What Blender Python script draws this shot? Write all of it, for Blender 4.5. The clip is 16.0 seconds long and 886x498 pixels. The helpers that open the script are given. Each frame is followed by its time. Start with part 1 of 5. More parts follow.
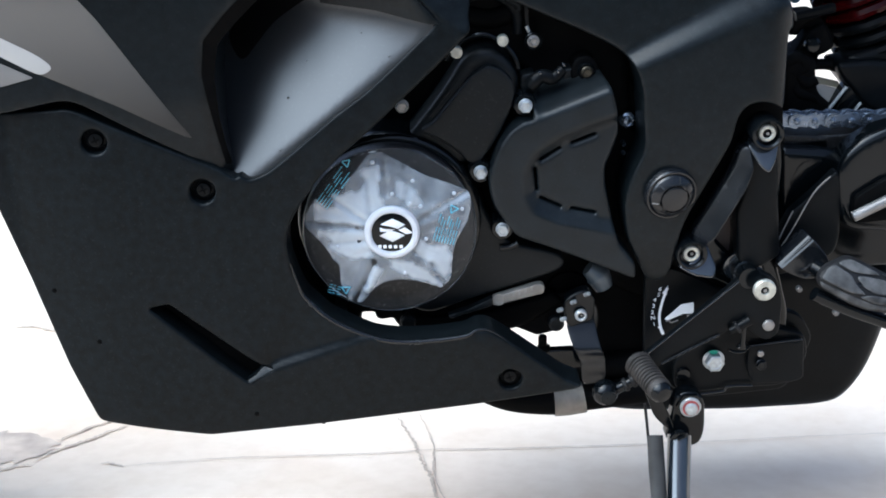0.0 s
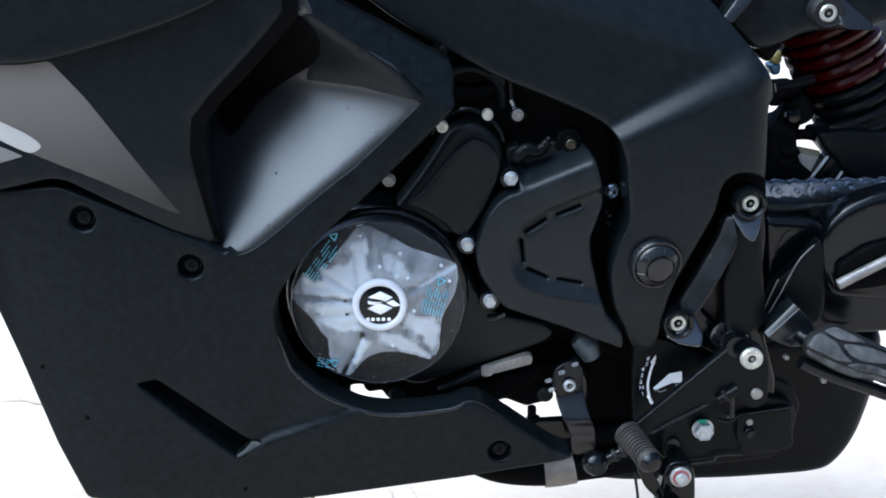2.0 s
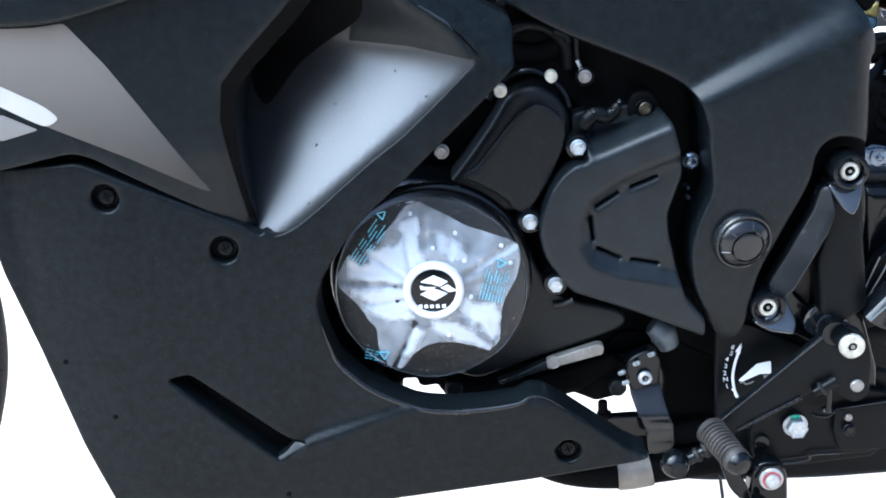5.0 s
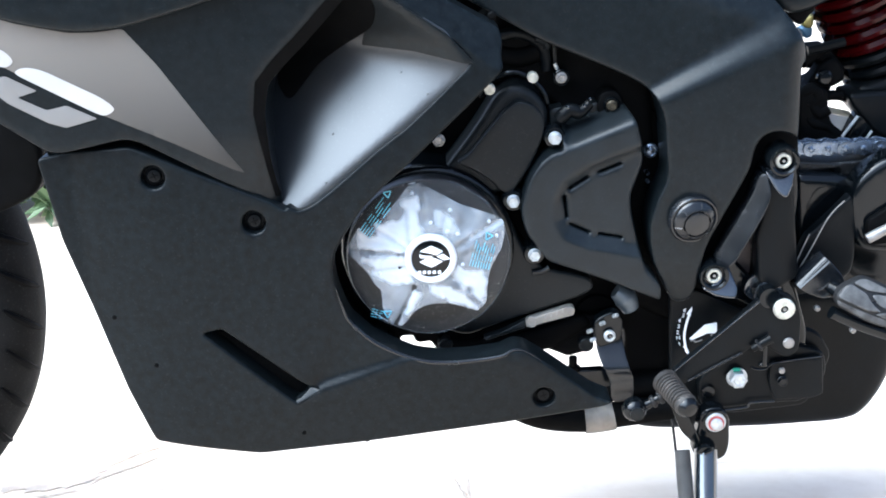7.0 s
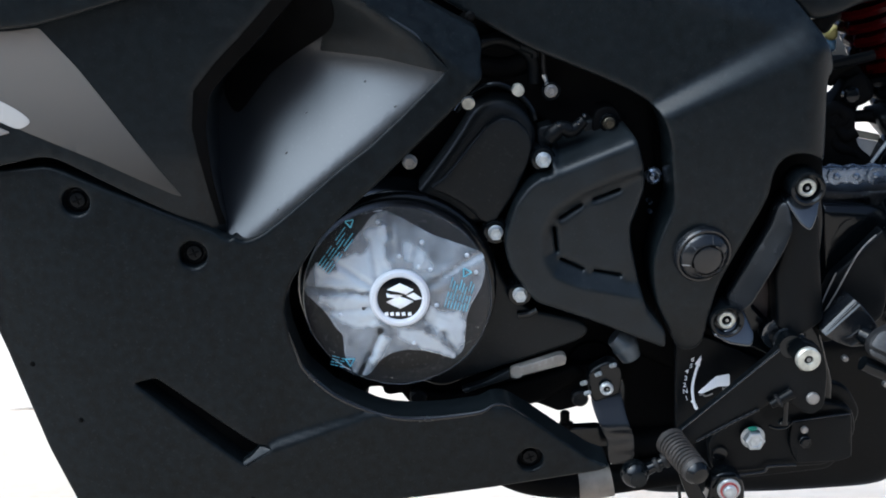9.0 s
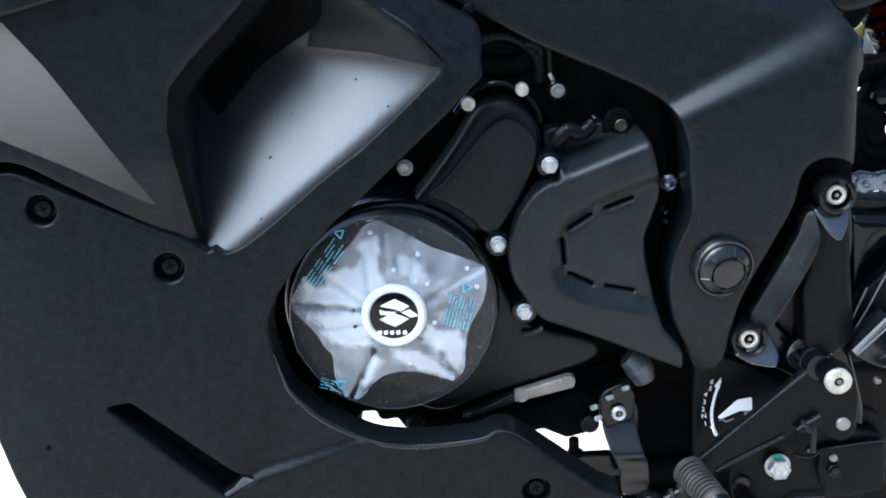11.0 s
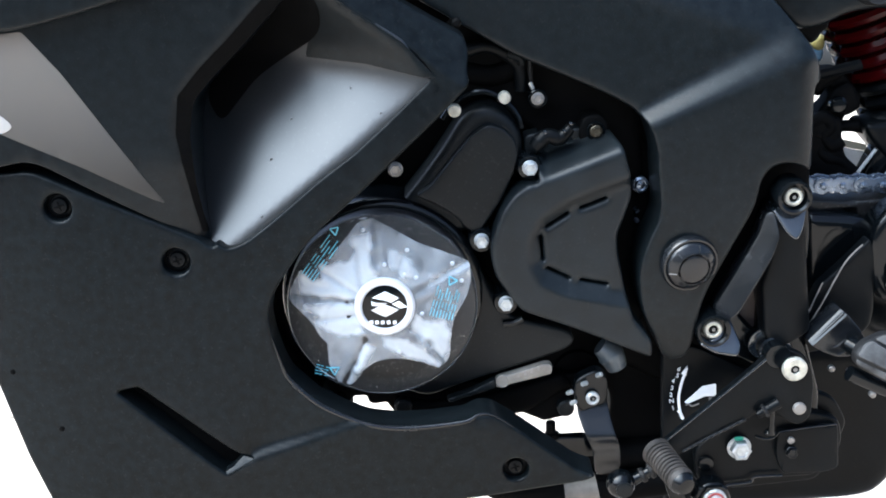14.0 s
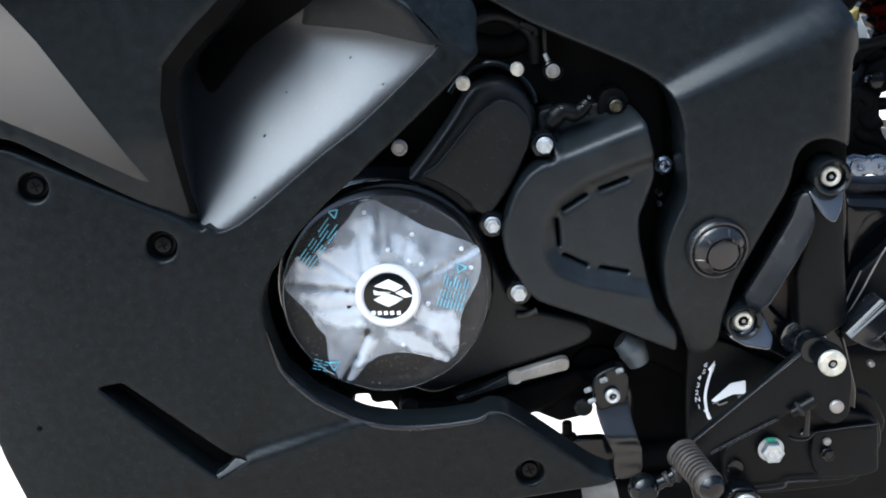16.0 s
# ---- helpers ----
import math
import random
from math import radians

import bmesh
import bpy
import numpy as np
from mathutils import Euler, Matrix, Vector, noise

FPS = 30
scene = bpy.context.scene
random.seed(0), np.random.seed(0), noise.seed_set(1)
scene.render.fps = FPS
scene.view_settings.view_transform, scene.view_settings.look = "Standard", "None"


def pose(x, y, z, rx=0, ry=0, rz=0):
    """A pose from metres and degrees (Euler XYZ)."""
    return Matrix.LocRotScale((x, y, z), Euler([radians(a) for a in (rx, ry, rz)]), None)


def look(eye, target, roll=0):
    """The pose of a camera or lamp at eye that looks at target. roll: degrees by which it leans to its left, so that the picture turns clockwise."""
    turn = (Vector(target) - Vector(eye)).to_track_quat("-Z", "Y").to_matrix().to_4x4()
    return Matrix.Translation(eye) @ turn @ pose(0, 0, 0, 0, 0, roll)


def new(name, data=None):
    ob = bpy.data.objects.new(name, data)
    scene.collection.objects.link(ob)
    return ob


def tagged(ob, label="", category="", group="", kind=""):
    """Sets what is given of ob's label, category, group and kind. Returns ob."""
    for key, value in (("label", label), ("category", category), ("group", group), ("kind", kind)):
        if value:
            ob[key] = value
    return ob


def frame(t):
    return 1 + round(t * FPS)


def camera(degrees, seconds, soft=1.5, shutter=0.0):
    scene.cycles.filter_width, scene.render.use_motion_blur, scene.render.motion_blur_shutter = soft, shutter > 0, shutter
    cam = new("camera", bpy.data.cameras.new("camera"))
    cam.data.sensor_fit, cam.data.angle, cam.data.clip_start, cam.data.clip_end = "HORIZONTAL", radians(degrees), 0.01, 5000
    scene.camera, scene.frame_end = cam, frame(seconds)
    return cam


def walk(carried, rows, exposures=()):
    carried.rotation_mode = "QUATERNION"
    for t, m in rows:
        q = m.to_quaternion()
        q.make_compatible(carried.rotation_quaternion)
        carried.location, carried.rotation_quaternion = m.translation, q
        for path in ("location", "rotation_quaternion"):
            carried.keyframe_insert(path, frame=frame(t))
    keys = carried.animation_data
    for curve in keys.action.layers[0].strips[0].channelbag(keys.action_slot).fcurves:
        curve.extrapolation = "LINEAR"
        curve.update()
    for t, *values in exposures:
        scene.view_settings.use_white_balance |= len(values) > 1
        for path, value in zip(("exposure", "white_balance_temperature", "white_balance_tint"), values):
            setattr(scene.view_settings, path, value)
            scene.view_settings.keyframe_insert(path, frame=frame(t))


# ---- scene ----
from mathutils.geometry import delaunay_2d_cdt

cam = camera(41.3, 16.0, soft=1.8)
# The motorcycle leans on its side stand; the path is given in its own upright frame.
LEAN = pose(0, 0, 0, 9.0, 0, 0)
PATH = [
    (0, (0.0299, -1.0694, 0.6935), (0.0410, -0.1382, 0.3292), -1.85),
    (0.5, (0.0313, -1.0716, 0.6914), (0.0467, -0.1382, 0.3328), -2.13),
    (1, (0.0311, -1.0711, 0.6960), (0.0411, -0.1321, 0.3522), -2.14),
    (1.5, (0.0333, -1.0700, 0.7040), (0.0518, -0.1232, 0.3826), -2.26),
    (2, (0.0338, -1.0729, 0.6999), (0.0539, -0.1230, 0.3882), -2.24),
    (2.5, (0.0327, -1.0708, 0.7014), (0.0539, -0.1195, 0.3940), -2.21),
    (3, (0.0331, -1.0709, 0.7024), (0.0475, -0.1205, 0.3917), -2.49),
    (3.5, (0.0330, -1.0724, 0.7037), (0.0404, -0.1238, 0.3873), -2.66),
    (4, (0.0302, -1.0716, 0.7042), (0.0360, -0.1212, 0.3932), -3.05),
    (4.5, (0.0422, -1.0043, 0.6796), (0.0293, -0.0539, 0.3687), -3.50),
    (4.7, (0.0379, -0.9762, 0.6594), (0.0099, -0.0272, 0.3453), -3.90),
    (6.8, (0.0200, -1.1265, 0.7074), (0.0137, -0.1805, 0.3835), -2.94),
    (7, (0.0119, -1.1268, 0.7051), (0.0107, -0.1841, 0.3714), -2.86),
    (7.5, (0.0040, -1.1527, 0.7090), (0.0045, -0.2220, 0.3431), -2.54),
    (8, (-0.0053, -1.1662, 0.7077), (0.0110, -0.2141, 0.4024), -2.38),
    (8.5, (0.0206, -1.0526, 0.6694), (0.0313, -0.0982, 0.3712), -2.35),
    (8.7, (0.0334, -1.0267, 0.6614), (0.0331, -0.0721, 0.3636), -2.47),
    (10.8, (0.0349, -0.9367, 0.6324), (0.0353, 0.0211, 0.3450), -2.58),
    (11, (0.0394, -0.9387, 0.6289), (0.0341, 0.0212, 0.3487), -2.65),
    (11.5, (0.0394, -0.9393, 0.6292), (0.0333, 0.0224, 0.3553), -2.24),
    (12, (0.0391, -0.9384, 0.6307), (0.0382, 0.0228, 0.3547), -2.15),
    (12.5, (0.0407, -0.9391, 0.6302), (0.0423, 0.0220, 0.3541), -2.34),
    (13, (0.0371, -0.9767, 0.6481), (0.0508, -0.0170, 0.3674), -2.22),
    (13.5, (0.0321, -0.9993, 0.6490), (0.0502, -0.0381, 0.3737), -2.07),
    (14, (0.0346, -0.9968, 0.6517), (0.0458, -0.0398, 0.3617), -2.07),
    (14.5, (0.0209, -1.0620, 0.6694), (0.0409, -0.1071, 0.3730), -1.89),
    (15, (0.0240, -1.0582, 0.6650), (0.0439, -0.1000, 0.3798), -1.64),
    (15.5, (0.0284, -0.9971, 0.6455), (0.0446, -0.0376, 0.3645), -1.93),
    (15.7, (0.0344, -0.9799, 0.6481), (0.0423, -0.0236, 0.3559), -1.99),
    (16, (0.0352, -0.9401, 0.6141), (0.0393, 0.0202, 0.3352), -2.30),
]
EXPOSURES = [(0, 1.04, 5480, 4), (0.5, 0.93, 5450, 4), (1, 0.6, 5280, 4), (1.5, 0.66, 5280, 4), (2, 0.96, 5250, 4),
    (3, 1.57, 5220, 4), (4, 1.86, 5180, 4), (4.5, 1.8, 5180, 4), (7, 2.0, 5450, 4), (8, 1.7, 5500, 4),
    (8.5, 0.85, 5500, 4), (8.7, 0.85, 5480, 4), (11, 1.5, 5360, 4), (13, 1.67, 5450, 4), (14, 1.72, 5580, 4),
    (14.5, 1.93, 5680, 4), (15, 1.82, 5680, 4), (15.5, 1.8, 5700, 4), (16, 1.57, 5680, 4)]
walk(cam, [(t, LEAN @ look(eye, target, roll)) for t, eye, target, roll in PATH], EXPOSURES)

# ---- light: an open, hazy sky ----
world = bpy.data.worlds.new("sky")
world.use_nodes = True
scene.world = world
wn = world.node_tree
sky = wn.nodes.new("ShaderNodeTexSky")
sky.sky_type, sky.sun_disc = "NISHITA", False
sky.sun_elevation, sky.sun_rotation = radians(52), radians(-115)
sky.dust_density, sky.air_density, sky.ozone_density = 6.0, 0.6, 0.5
back = wn.nodes["Background"]
back.inputs["Strength"].default_value = 0.15
wn.links.new(sky.outputs[0], back.inputs[0])
sun = new("sun", bpy.data.lights.new("sun", "SUN"))
sun.data.energy, sun.data.angle, sun.data.color = 2.15, radians(72), (0.72, 0.885, 1.0)
sun.matrix_world = look((-6.0, -2.8, 8.2), (0, 0, 0))


# ---- materials ----
def material(name, color, rough=0.5, metal=0.0, grain=0.0, grain_size=400.0, vary=0.0, vary_size=12.0, coat=0.0, spec=0.5, rough_vary=0.0, dust=0.0):
    m = bpy.data.materials.new(name)
    m.use_nodes = True
    n, link = m.node_tree.nodes, m.node_tree.links.new
    b = n["Principled BSDF"]
    b.inputs["Base Color"].default_value = (*color, 1)
    b.inputs["Roughness"].default_value, b.inputs["Metallic"].default_value = rough, metal
    b.inputs["Coat Weight"].default_value, b.inputs["Specular IOR Level"].default_value = coat, spec
    co = n.new("ShaderNodeTexCoord")
    if grain:
        t = n.new("ShaderNodeTexNoise")
        t.inputs["Scale"].default_value, t.inputs["Detail"].default_value = grain_size, 3
        link(co.outputs["Object"], t.inputs["Vector"])
        bump = n.new("ShaderNodeBump")
        bump.inputs["Strength"].default_value, bump.inputs["Distance"].default_value = grain, 0.0004
        link(t.outputs["Fac"], bump.inputs["Height"])
        link(bump.outputs[0], b.inputs["Normal"])
    if vary or rough_vary:
        t = n.new("ShaderNodeTexNoise")
        t.inputs["Scale"].default_value, t.inputs["Detail"].default_value = vary_size, 6
        link(co.outputs["Object"], t.inputs["Vector"])
        ramp = n.new("ShaderNodeMapRange")
        ramp.inputs["From Min"].default_value, ramp.inputs["From Max"].default_value = 0.3, 0.7
        ramp.inputs["To Min"].default_value, ramp.inputs["To Max"].default_value = 1 - vary, 1 + vary
        link(t.outputs["Fac"], ramp.inputs["Value"])
        mix = n.new("ShaderNodeVectorMath")
        mix.operation = "SCALE"
        mix.inputs[0].default_value = color
        link(ramp.outputs[0], mix.inputs["Scale"])
        link(mix.outputs[0], b.inputs["Base Color"])
        if dust:
            t2, mr, mx = n.new("ShaderNodeTexNoise"), n.new("ShaderNodeMapRange"), n.new("ShaderNodeMix")
            t2.inputs["Scale"].default_value, t2.inputs["Detail"].default_value = 420, 2
            link(co.outputs["Object"], t2.inputs["Vector"])
            link(t2.outputs["Fac"], mr.inputs["Value"])
            mr.inputs["From Min"].default_value, mr.inputs["From Max"].default_value, mr.inputs["To Max"].default_value = 0.6, 0.75, dust
            mx.data_type = "RGBA"
            link(mr.outputs[0], mx.inputs["Factor"])
            link(mix.outputs[0], mx.inputs["A"])
            mx.inputs["B"].default_value = (0.1, 0.1, 0.1, 1)
            link(mx.outputs["Result"], b.inputs["Base Color"])
        r2 = n.new("ShaderNodeMapRange")
        r2.inputs["From Min"].default_value, r2.inputs["From Max"].default_value = 0.3, 0.7
        r2.inputs["To Min"].default_value, r2.inputs["To Max"].default_value = rough - rough_vary, rough + rough_vary
        link(t.outputs["Fac"], r2.inputs["Value"])
        link(r2.outputs[0], b.inputs["Roughness"])
    return m


SATIN = material("satin_black_paint", (0.0042, 0.006, 0.0072), 0.3, grain=0.2, grain_size=800, vary=0.3, vary_size=150, rough_vary=0.025, spec=0.178, dust=0.05)
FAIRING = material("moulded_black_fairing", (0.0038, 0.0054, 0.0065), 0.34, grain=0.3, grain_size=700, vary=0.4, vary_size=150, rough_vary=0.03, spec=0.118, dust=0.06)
PLASTIC = material("textured_black_plastic", (0.0065, 0.0065, 0.007), 0.45, grain=0.2, grain_size=1500, vary=0.2, rough_vary=0.05, spec=0.3, dust=0.5)
ENGINE = material("black_engine_paint", (0.0042, 0.0057, 0.0068), 0.4, grain=0.15, grain_size=700, vary=0.25, vary_size=30, rough_vary=0.08, spec=0.18, dust=0.1)
GLOSS = material("gloss_black_enamel", (0.0022, 0.003, 0.0038), 0.14, vary=0.2, vary_size=40, rough_vary=0.05, spec=0.25)
CAST = material("black_anodised_casting", (0.006, 0.007, 0.0085), 0.23, grain=0.15, grain_size=800, vary=0.25, vary_size=40, rough_vary=0.06, spec=0.4)
# Near-black for black parts; in slots, recesses and gaps it paints their shade.
DARK = material("near_black_and_recess_shade", (0.002, 0.0021, 0.0023), 0.6, grain=0.2, vary=0.3, vary_size=60, spec=0.04)
STEEL = material("zinc_steel", (0.38, 0.4, 0.41), 0.42, 0.6, grain=0.3, grain_size=1200, vary=0.3, vary_size=200, rough_vary=0.1)
CREAM = material("pale_zinc_bolt", (0.41, 0.405, 0.355), 0.4, 0.55, grain=0.25, grain_size=1500, vary=0.3, vary_size=180, rough_vary=0.08)
BRASS = material("dull_brass", (0.05, 0.043, 0.03), 0.42, 0.7, vary=0.4, vary_size=200)
DULL = material("dull_grey_metal", (0.22, 0.21, 0.2), 0.5, 0.6, grain=0.3, grain_size=500, vary=0.3, vary_size=90, rough_vary=0.1)
PLATE = material("machined_plate", (0.2, 0.185, 0.165), 0.55, 0.35, grain=0.3, grain_size=600, vary=0.3, vary_size=70, rough_vary=0.1)
RUBBER = material("black_rubber", (0.006, 0.006, 0.0065), 0.6, grain=0.4, grain_size=900, vary=0.3, vary_size=50, spec=0.3)
DUSTY = material("dusty_grey_rubber", (0.05, 0.05, 0.05), 0.7, grain=0.6, grain_size=300, vary=0.75, vary_size=70, spec=0.3)
STAND_PAINT = material("glossy_stand_enamel", (0.012, 0.015, 0.019), 0.16, vary=0.2, vary_size=40, rough_vary=0.05, coat=1.0)
TYRE = material("tyre_rubber", (0.005, 0.0052, 0.0055), 0.7, grain=0.6, grain_size=300, vary=0.5, vary_size=25, spec=0.09, dust=0.2)
CHAIN = material("blued_chain_steel", (0.16, 0.19, 0.24), 0.26, 0.85, grain=0.3, grain_size=900, vary=0.4, vary_size=150, rough_vary=0.12)
WHITE = material("white_decal_vinyl", (0.36, 0.35, 0.335), 0.45, vary=0.04)
INK = material("white_printed_ink", (0.75, 0.76, 0.78), 0.4, vary=0.05)
SILVER = material("silver_decal_vinyl", (0.15, 0.145, 0.14), 0.4, vary=0.1)
RED = material("red_spring_paint", (0.024, 0.0008, 0.0012), 0.16, vary=0.15, vary_size=60, spec=0.14)
YELLOW = material("yellow_background_piece", (0.42, 0.36, 0.12), 0.5, vary=0.1)
BLUE = material("blue_ink", (0.1, 0.36, 0.48), 0.5, vary=0.3, vary_size=120)
GREEN = material("green_paint_mark", (0.02, 0.25, 0.16), 0.5)


def decal_material():
    m = material("grey_fading_vinyl", (0.17, 0.165, 0.16), 0.42, grain=0.1, grain_size=1200)
    n, link = m.node_tree.nodes, m.node_tree.links.new
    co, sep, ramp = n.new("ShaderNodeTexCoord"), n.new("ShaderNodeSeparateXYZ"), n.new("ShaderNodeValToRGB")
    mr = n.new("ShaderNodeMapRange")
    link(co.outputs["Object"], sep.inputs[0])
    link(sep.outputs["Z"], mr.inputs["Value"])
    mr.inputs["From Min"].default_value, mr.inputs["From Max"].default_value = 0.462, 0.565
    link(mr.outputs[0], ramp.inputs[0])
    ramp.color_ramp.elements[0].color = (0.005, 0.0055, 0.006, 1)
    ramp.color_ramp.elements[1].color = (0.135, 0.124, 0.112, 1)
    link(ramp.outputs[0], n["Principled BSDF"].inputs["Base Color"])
    return m


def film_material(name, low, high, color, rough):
    """Thin wrinkled plastic film: clear where it clings, white with milkiness and painted reflections."""
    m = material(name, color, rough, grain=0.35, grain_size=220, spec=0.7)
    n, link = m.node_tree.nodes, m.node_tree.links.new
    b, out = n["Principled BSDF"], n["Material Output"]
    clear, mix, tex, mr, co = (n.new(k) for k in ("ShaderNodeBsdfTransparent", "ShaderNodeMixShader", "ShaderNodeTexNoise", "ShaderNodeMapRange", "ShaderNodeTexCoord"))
    whitened, add = n.new("ShaderNodeAttribute"), n.new("ShaderNodeMath")
    whitened.attribute_name = "whiteness"
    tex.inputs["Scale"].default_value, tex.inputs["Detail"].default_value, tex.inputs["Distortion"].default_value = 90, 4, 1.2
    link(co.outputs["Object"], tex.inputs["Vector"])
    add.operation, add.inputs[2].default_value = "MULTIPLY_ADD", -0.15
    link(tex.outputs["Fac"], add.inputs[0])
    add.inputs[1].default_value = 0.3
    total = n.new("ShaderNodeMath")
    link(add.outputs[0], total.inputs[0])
    link(whitened.outputs["Fac"], total.inputs[1])
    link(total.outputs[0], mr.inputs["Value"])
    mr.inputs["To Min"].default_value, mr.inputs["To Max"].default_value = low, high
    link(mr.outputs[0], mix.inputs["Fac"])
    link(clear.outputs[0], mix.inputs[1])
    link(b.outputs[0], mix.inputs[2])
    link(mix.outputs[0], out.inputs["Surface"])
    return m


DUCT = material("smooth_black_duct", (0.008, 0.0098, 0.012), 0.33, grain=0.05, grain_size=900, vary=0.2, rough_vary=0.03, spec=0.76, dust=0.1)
MATT = material("heat_proof_black_paint", (0.0026, 0.0033, 0.004), 0.36, grain=0.15, grain_size=700, vary=0.3, vary_size=25, rough_vary=0.06, spec=0.1, dust=0.03)
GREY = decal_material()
FILM = film_material("milk_and_glare_film", 0.06, 0.92, (0.44, 0.485, 0.535), 0.13)
BRIGHT = film_material("glare_white_film", 0.7, 0.92, (0.58, 0.62, 0.68), 0.2)
CLEAR = film_material("clear_plastic_film", 0.025, 0.05, (0.5, 0.5, 0.5), 0.12)


# ---- mesh tools (millimetres in, metres out) ----
def rounded(pts, r, segs=5):
    pts = [Vector(p) for p in pts]
    out = []
    for i, p in enumerate(pts):
        a, b = pts[i - 1] - p, pts[(i + 1) % len(pts)] - p
        ta, tb = min(r, a.length * 0.48), min(r, b.length * 0.48)
        s, e = p + a.normalized() * ta, p + b.normalized() * tb
        for k in range(segs + 1):
            u = k / segs
            out.append((1 - u) ** 2 * s + 2 * u * (1 - u) * p + u * u * e)
    return np.array([(v.x, v.y) for v in out])


def resample(loop, step):
    out = []
    for a, b in zip(loop, np.roll(loop, -1, 0)):
        d = np.hypot(*(b - a))
        if d < 1e-6:
            continue
        n = max(1, int(d / step))
        out += [a + (b - a) * k / n for k in range(n)]
    out = np.array(out)
    keep = np.hypot(*(out - np.roll(out, 1, 0)).T) > 0.25
    return out[keep]


def inside(p, loop):
    res = np.zeros(len(p), bool)
    for a, b in zip(loop, np.roll(loop, -1, 0)):
        cross = (a[1] > p[:, 1]) != (b[1] > p[:, 1])
        with np.errstate(divide="ignore", invalid="ignore"):
            xs = a[0] + (p[:, 1] - a[1]) * (b[0] - a[0]) / (b[1] - a[1])
        res ^= cross & (p[:, 0] < xs)
    return res


def nearest(p, loops):
    best = np.full(len(p), 1e9)
    for loop in loops:
        for a, b in zip(loop, np.roll(loop, -1, 0)):
            ab = b - a
            t = np.clip(((p - a) @ ab) / max(ab @ ab, 1e-9), 0, 1)
            best = np.minimum(best, np.hypot(*(p - a - t[:, None] * ab).T))
    return best


def area(loop):
    x, y = loop.T
    return 0.5 * np.sum(x * np.roll(y, -1) - y * np.roll(x, -1))


def panel(pts, y, thick=20.0, edge=5.0, r=6.0, step=9.0, holes=(), hole_r=3.0):
    """A moulded plate with its outline in x and z, its face at depth y (a number or a function), rounded edges and a back."""
    loops = [resample(rounded(pts, r), step)] + [resample(rounded(h, hole_r), step) for h in holes]
    if area(loops[0]) < 0:
        loops[0] = loops[0][::-1]
    for k in range(1, len(loops)):
        if area(loops[k]) > 0:
            loops[k] = loops[k][::-1]
    depth = y if callable(y) else (lambda x, z: np.full(len(x), float(y)))
    sets = list(loops)
    for loop in loops:
        way = np.roll(loop, -1, 0) - np.roll(loop, 1, 0)
        inward = np.stack([-way[:, 1], way[:, 0]], 1) / np.maximum(np.hypot(*way.T), 1e-9)[:, None]
        for d in (0.07, 0.25, 0.55, 1.0):
            ring = loop + inward * edge * d
            ok = inside(ring, loops[0]) & (nearest(ring, loops) > 0.93 * edge * d)
            for h in loops[1:]:
                ok &= ~inside(ring, h)
            sets.append(ring[ok])
    lo, hi = loops[0].min(0), loops[0].max(0)
    gx, gz = np.meshgrid(np.arange(lo[0], hi[0], step), np.arange(lo[1], hi[1], step * 0.87))
    gx = gx + (np.arange(len(gx)) % 2)[:, None] * step / 2
    g = np.stack([gx.ravel(), gz.ravel()], 1)
    g = g[inside(g, loops[0])]
    for h in loops[1:]:
        g = g[~inside(g, h)]
    if len(g):
        g = g[nearest(g, loops) > edge + step * 0.4]
        sets.append(g)
    flat = np.concatenate(sets)
    edges, start = [], 0
    for loop in loops:
        n = len(loop)
        edges += [(start + k, start + (k + 1) % n) for k in range(n)]
        start += n
    vs, _, fs, _, _, _ = delaunay_2d_cdt([Vector(p) for p in flat], edges, [], 0, 1e-4)
    v = np.array([(p.x, p.y) for p in vs])
    fs = [f for f in fs if len(f) > 2]
    mid = np.array([v[list(f)].mean(0) for f in fs])
    ok = inside(mid, loops[0])
    for h in loops[1:]:
        ok &= ~inside(mid, h)
    fs = [tuple(f) for f, o in zip(fs, ok) if o]
    d = nearest(v, loops)
    u = np.clip(1 - d / edge, 0, 1)
    face = depth(v[:, 0], v[:, 1])
    front = face + edge * (1 - np.sqrt(np.maximum(1 - u * u, 0)))
    rear = face + thick
    n = len(v)
    verts = np.concatenate([np.stack([v[:, 0], front, v[:, 1]], 1), np.stack([v[:, 0], rear, v[:, 1]], 1)]) / 1000
    count = {}
    for f in fs:
        for a, b in zip(f, f[1:] + f[:1]):
            count[(a, b)] = 1
    faces = fs + [tuple(n + i for i in reversed(f)) for f in fs]
    faces += [(b, a, n + a, n + b) for a, b in count if (b, a) not in count]
    return verts.tolist(), faces


def lathe(profile, at, axis=(0, -1, 0), sides=28, flat_sides=0):
    """A turned body: profile of (radius, height along the axis)."""
    q = Vector((0, 0, 1)).rotation_difference(Vector(axis)).to_matrix()
    verts, faces = [], []
    for r, h in profile:
        for k in range(sides):
            a = 2 * math.pi * k / sides
            verts.append((q @ Vector((r * math.cos(a), r * math.sin(a), h)) + Vector(at)) / 1000)
    m = len(profile)
    for i in range(m - 1):
        for k in range(sides):
            j = (k + 1) % sides
            faces.append((i * sides + k, i * sides + j, (i + 1) * sides + j, (i + 1) * sides + k))
    faces.append(tuple(reversed(range(sides))))
    faces.append(tuple((m - 1) * sides + k for k in range(sides)))
    return [tuple(v) for v in verts], faces


